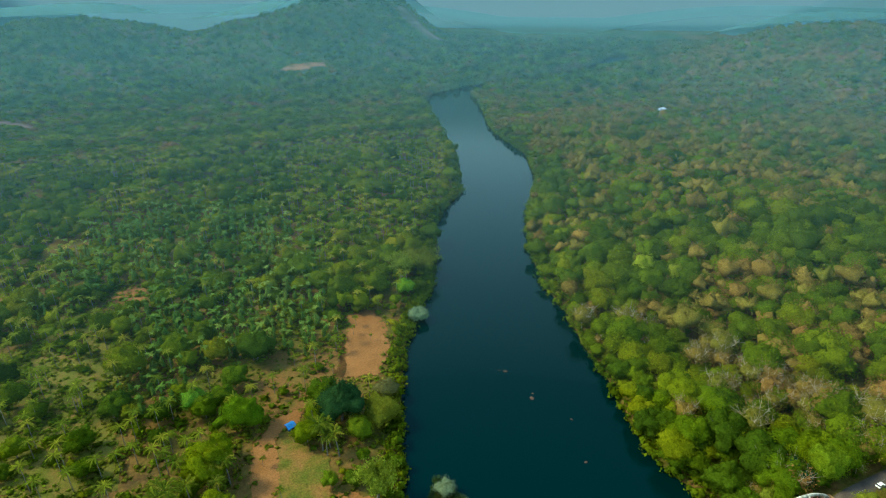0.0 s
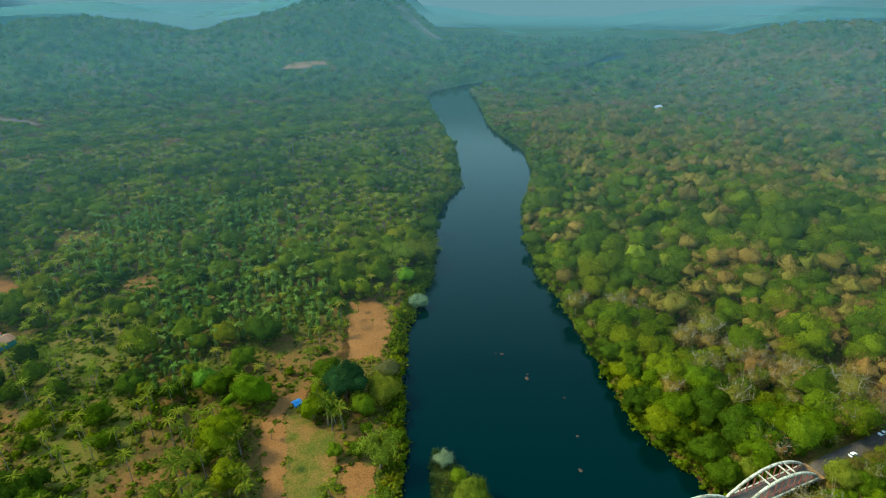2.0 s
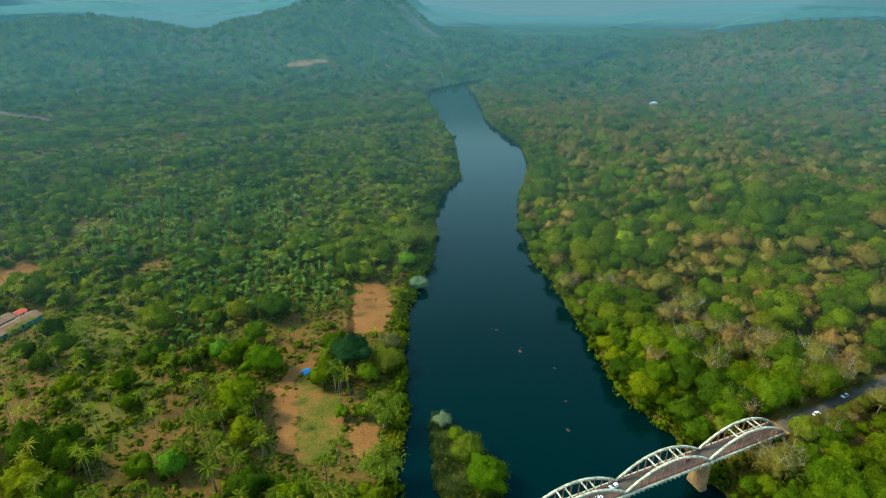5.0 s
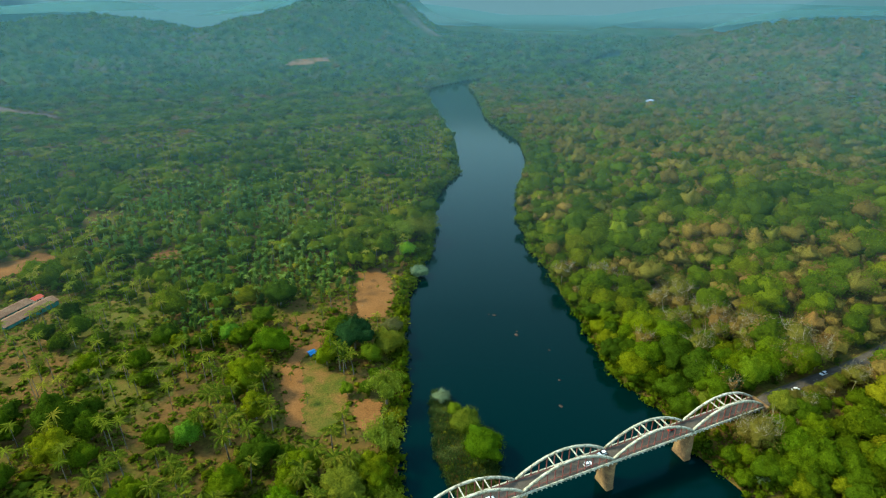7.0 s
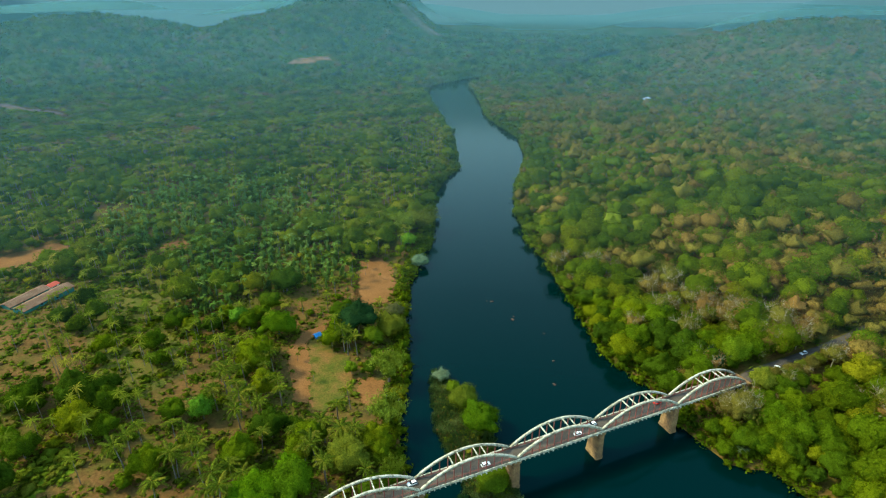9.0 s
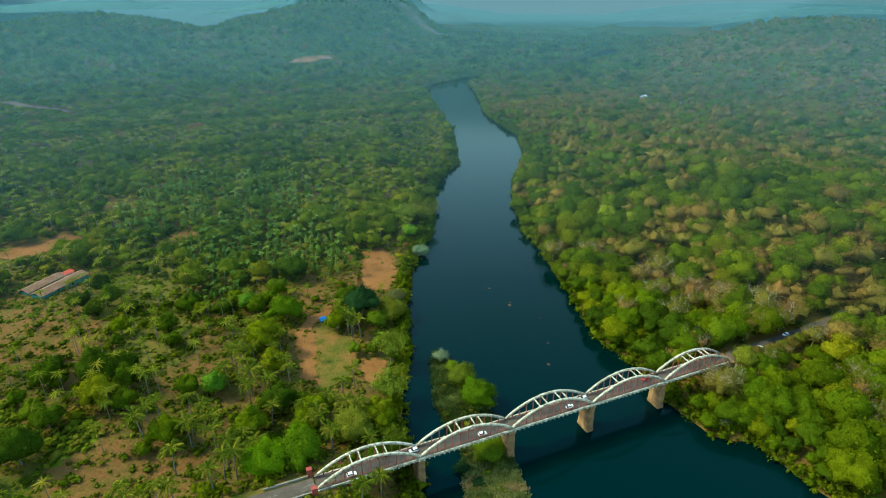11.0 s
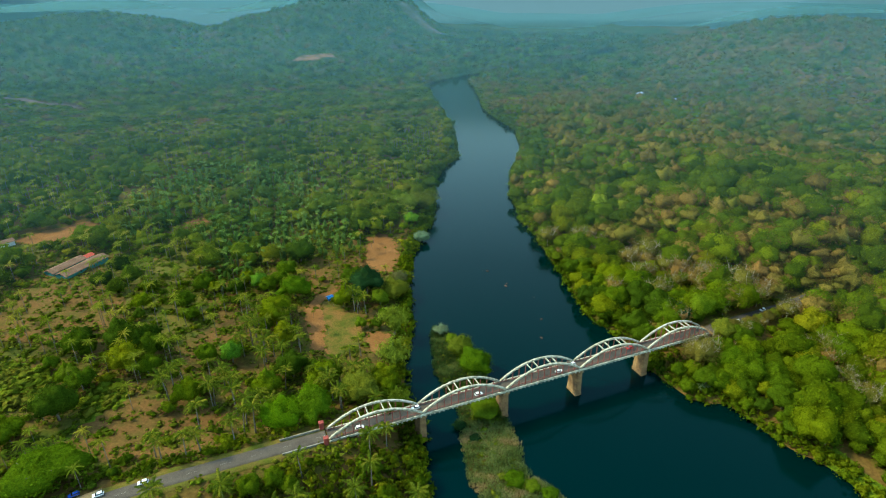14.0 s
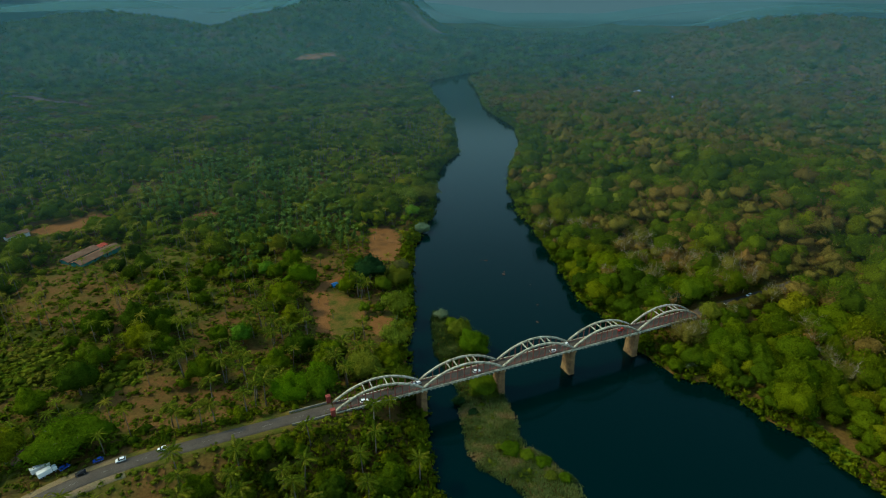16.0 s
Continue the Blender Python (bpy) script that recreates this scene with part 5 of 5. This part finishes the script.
lone_tree(-34, 86, 6.5, 11, DOME(312), "broad", "fresh bright green tree on the dry slope", "broadleaf_tree", stops=[(0.0, (0.09, 0.19, 0.015)), (1.0, (0.11, 0.21, 0.02))])
lone_tree(-107, 21, 14.0, 14, AIRY(313), "broad", "wide spreading green shade tree beside the road", "shade_tree", stops=BRIGHT)
lone_tree(40, 97, 3.6, 7, DOME(314), "broad", "small clipped-looking green bush on the lawn", "bush", stops=FRESH)
lone_tree(146, 268, 15.5, 18, WEEP(315), "broad", "large feathery olive-green tree overhanging the river", "bamboo_clump", stops=OLIVE)
lone_tree(130, 266, 12.0, 17, WEEP(322), "broad", "feathery green clump behind the riverside trees", "bamboo_clump", stops=BAMBOO)
lone_tree(124, 242, 7.0, 9, DOME(316), "broad", "yellow-green rounded tree by the water", "broadleaf_tree", stops=[(0.0, (0.13, 0.24, 0.015)), (1.0, (0.16, 0.26, 0.02))])
lone_tree(122, 212, 6.8, 9, DOME(317), "silver", "silvery grey-green bush leaning over the water", "silvery_bush", stops=[(0.0, (0.14, 0.2, 0.12)), (1.0, (0.18, 0.24, 0.15))])
lone_tree(279, 187, 7.5, 17, DOME(318), "broad", "yellow-green tree in fresh leaf", "broadleaf_tree", stops=[(0.0, (0.19, 0.24, 0.015)), (1.0, (0.22, 0.26, 0.02))])
lone_tree(291, 170, 5.5, 14, DOME(319), "broad", "yellow-green young tree in fresh leaf", "broadleaf_tree", stops=[(0.0, (0.19, 0.22, 0.02)), (1.0, (0.22, 0.24, 0.025))])
# round the far bridgehead
for px, py, r0, h0, st, lab in ((218, -6, 6.0, 11, OLIVE, "green tree screening the end of the bridge"), (221, 14, 7.0, 14, FRESH, "green tree beside the far bridgehead"), (203, -13, 5.5, 11, OLIVE, "olive-green tree below the bridge"), (209, -22, 6.5, 13, BRIGHT, "bright green tree on the river bank"), (192, -12, 3.4, 5, OLIVE, "low bush on the grassy bank"), (197, -30, 4.2, 6, BRIGHT, "rounded green bush at the water's edge"), (188, -24, 3.2, 4, [(0.0, (0.16, 0.2, 0.09)), (1.0, (0.18, 0.22, 0.1))], "grey-green bush at the water's edge"), (199, 16, 6.5, 12, OLIVE, "olive-green tree beside the bridge"), (190, 20, 6.0, 10, BRIGHT, "bright green tree leaning over the water"), (226, -14, 5.5, 6, OLIVE, "green tree beside the road"), (211, 17, 6.5, 13, DARK, "dark green tree beside the bridge")):
    lone_tree(px, py, r0, h0, DOME(int(px * 3 + h0)), "broad", lab, "broadleaf_tree", stops=st)
for k, (px, py, r0, h0) in enumerate(((221, -2.5, 2.8, 4.0), (227, -4.5, 3.2, 5.0), (234, -3.5, 2.6, 3.6), (240, -5, 3.4, 5.5), (247, -3.6, 2.8, 4.5), (254, -4.4, 3.4, 5.5), (261, -3.2, 3.0, 5.0), (268, -3.8, 3.4, 6.0), (275, -3.0, 3.0, 5.0))):
    lone_tree(px, py, 1.15 * r0, h0 + (4.0 if px < 230 else 2.0), AIRY(350 + k), "broad", "dry olive-brown bush on the road's edge", "bush", stops=[OLIVE, [(0.0, (0.12, 0.11, 0.02)), (1.0, (0.15, 0.115, 0.028))]][k % 2])
# on the islet
lone_tree(87, 37, 9.0, 12, DOME(330), "broad", "rounded bright green tree on the islet", "broadleaf_tree", stops=BRIGHT)
lone_tree(85, 53, 7.4, 11, DOME(331), "broad", "olive-green tree on the islet", "broadleaf_tree", stops=OLIVE)
lone_tree(86, 66, 3.8, 6, DOME(332), "broad", "small yellow-green tree on the islet", "broadleaf_tree", stops=FRESH)
lone_tree(84.5, 78, 4.6, 5.5, DOME(333), "silver", "silvery grey-green bush at the islet's tip", "silvery_bush", stops=[(0.0, (0.15, 0.2, 0.12)), (1.0, (0.18, 0.23, 0.14))])
lone_tree(78, 5, 8.0, 6.5, AIRY(334), "broad", "low bright green tree under the bridge", "broadleaf_tree", stops=FRESH)
for k, (px, py, r0, h0, st) in enumerate(((70, -38, 5.0, 3.6, BRIGHT), (75, -44, 3.6, 3.2, FRESH), (80, -50, 3.6, 3.0, BRIGHT), (79, -58, 3.0, 2.6, OLIVE), (84, -61, 3.0, 3.0, BRIGHT), (62, 1, 3.2, 3.2, DARK), (65, -9, 2.6, 2.4, DARK))):
    lone_tree(px, py, r0, h0, AIRY(335 + k), "broad", "low green shrub on the reedy islet", "bush", stops=st)

# reeds on the islet and on the shallows beside it
reed_tuft = [sprays(np.random.RandomState(s), np.random.RandomState(s).uniform(-1, 1, (26, 3)) * (1, 1, 0.25) + (0, 0, 0.5), np.random.RandomState(s + 9).normal(size=(26, 3)) * (0.9, 0.9, 0.2) + (0, 0, 0.45), 0.17, 2.6, -0.5) for s in (400, 401, 402, 403)]
x, y = candidates(52, 102, -108, 92, 1.25)
e = edge_distance(ISLET, x, y)
keep = inside(ISLET, x, y) | (e < 0.8)
x, y = x[keep], y[keep]
zz, u = land(x, y), rs.rand(len(x))
size, turn = rs.uniform(0.7, 1.4, len(x)), rs.uniform(0, 6.283, len(x))
tint = np.clip(0.55 + 0.5 * wave(x, y, 16, 51) + 0.4 * (u - 0.5) - 0.5 * smooth01(-5, 25, y), 0, 1)
plant("reed_bed", u > -1, reed_tuft, 0.95 * size, 1.5 * size, 0.0, "reed", "tall grey-green reeds with dry tan patches", "reeds")

# ground growth on the open slopes and fields: grass tufts, young palms
x, y = candidates(-260, 100, -60, 330, 2.75)
d = shore(x, y)
u = rs.rand(len(x))
bare = np.zeros(len(x), dtype=bool)
for poly in (FIELD_A, FIELD_C, PATH, SAND, FIELD_D):
    bare |= inside(np.array(poly, dtype=float), x, y) & (edge_distance(np.array(poly, dtype=float), x, y) > 1.6)
lawn = inside(np.array(LAWN, dtype=float), x, y)
crop = inside(np.array(CROP_A, dtype=float), x, y) | inside(np.array(CROP_B, dtype=float), x, y)
grow = 0.5 + 0.5 * wave(x, y, 38, 61)
keep = in_valley(x, y, 6) & (d > 3) & ((u < 0.45) | ~thin_of(x, y)) & (road_gap(x, y) > 5.8) & ~bare & ~lawn & (u < 0.28 + 0.72 * grow + 0.9 * crop) 
x, y, u = x[keep], y[keep], u[keep]
zz = land(x, y)
size, turn = np.clip(np.exp(rs.normal(-0.1, 0.4, len(x))), 0.4, 2.0), rs.uniform(0, 6.283, len(x))
tint = np.clip(0.65 + 0.3 * wave(x, y, 30, 62) + 0.5 * (u - 0.4), 0, 1)
crop = inside(np.array(CROP_A, dtype=float), x, y) | inside(np.array(CROP_B, dtype=float), x, y)
size = np.where(crop, np.maximum(1.7 * size, 1.2), size)
plant("scrub", u > -1, [broad_crown(s, 4, 9, 0.36, 0.8, 1.2, core=(4, 3), ragged=0.6, deep=0.75) for s in (410, 411, 412)], 1.8 * size, 0.85 * size, 0.0, "scrub", "patchy green scrub on the dry slopes", "scrub")

for k, (px, py) in enumerate(((52, 190), (46, 178), (58, 172), (40, 186), (34, 170), (28, 160), (60, 186), (38, 160), (66, 194), (24, 172), (78, 205), (82, 214), (86, 196), (15, 118), (30, 128), (47, 124), (43, 136), (36, 144), (20, 98))):
    stand_single(proto_palm, k, pose(px, py, float(land(np.array([px]), np.array([py]))[0]) + 0.2, 0, 0, k * 77) @ Matrix.Scale(0.34 + 0.09 * (k % 4), 4))

# vehicles and clutter beside the road
car(pose(-96, 8.6, road_top(-96, 8.6) - 0.1, 0, 0, 190), M["car_blue"], "dark blue car parked on the sandy verge")
car(pose(-87.5, 5.0, road_top(-87.5, 5.0), 0, 0, 185), M["car_white"], "white car on the approach road")
car(pose(-101.5, 3.4, road_top(-101.5, 3.4), 0, 0, 192), M["car_dark"], "dark car driving on the approach road")
car(pose(-108, 9.5, road_top(-108, 9.5) - 0.1, 0, 0, 35), M["car_blue"], "small blue car parked under the shade tree")
lorry(pose(-113.5, 8.5, road_top(-113.5, 8.5) - 0.1, 0, 0, 28), M["car_white"], "white lorry parked under the shade tree")
lorry(pose(-116.5, 12.0, road_top(-116.5, 12.0) - 0.1, 0, 0, 28), M["car_white"], "white lorry parked beside the road")
shed(ground_at(-127, 24), 35, 6, 4.5, 2.4, M["tin"], M["teal"], "small roadside hut with a grey tin roof", "hut")
shed(ground_at(-133, 33), 20, 7, 5, 2.4, M["tin"], M["plaster"], "small hut with a weathered grey roof", "hut")
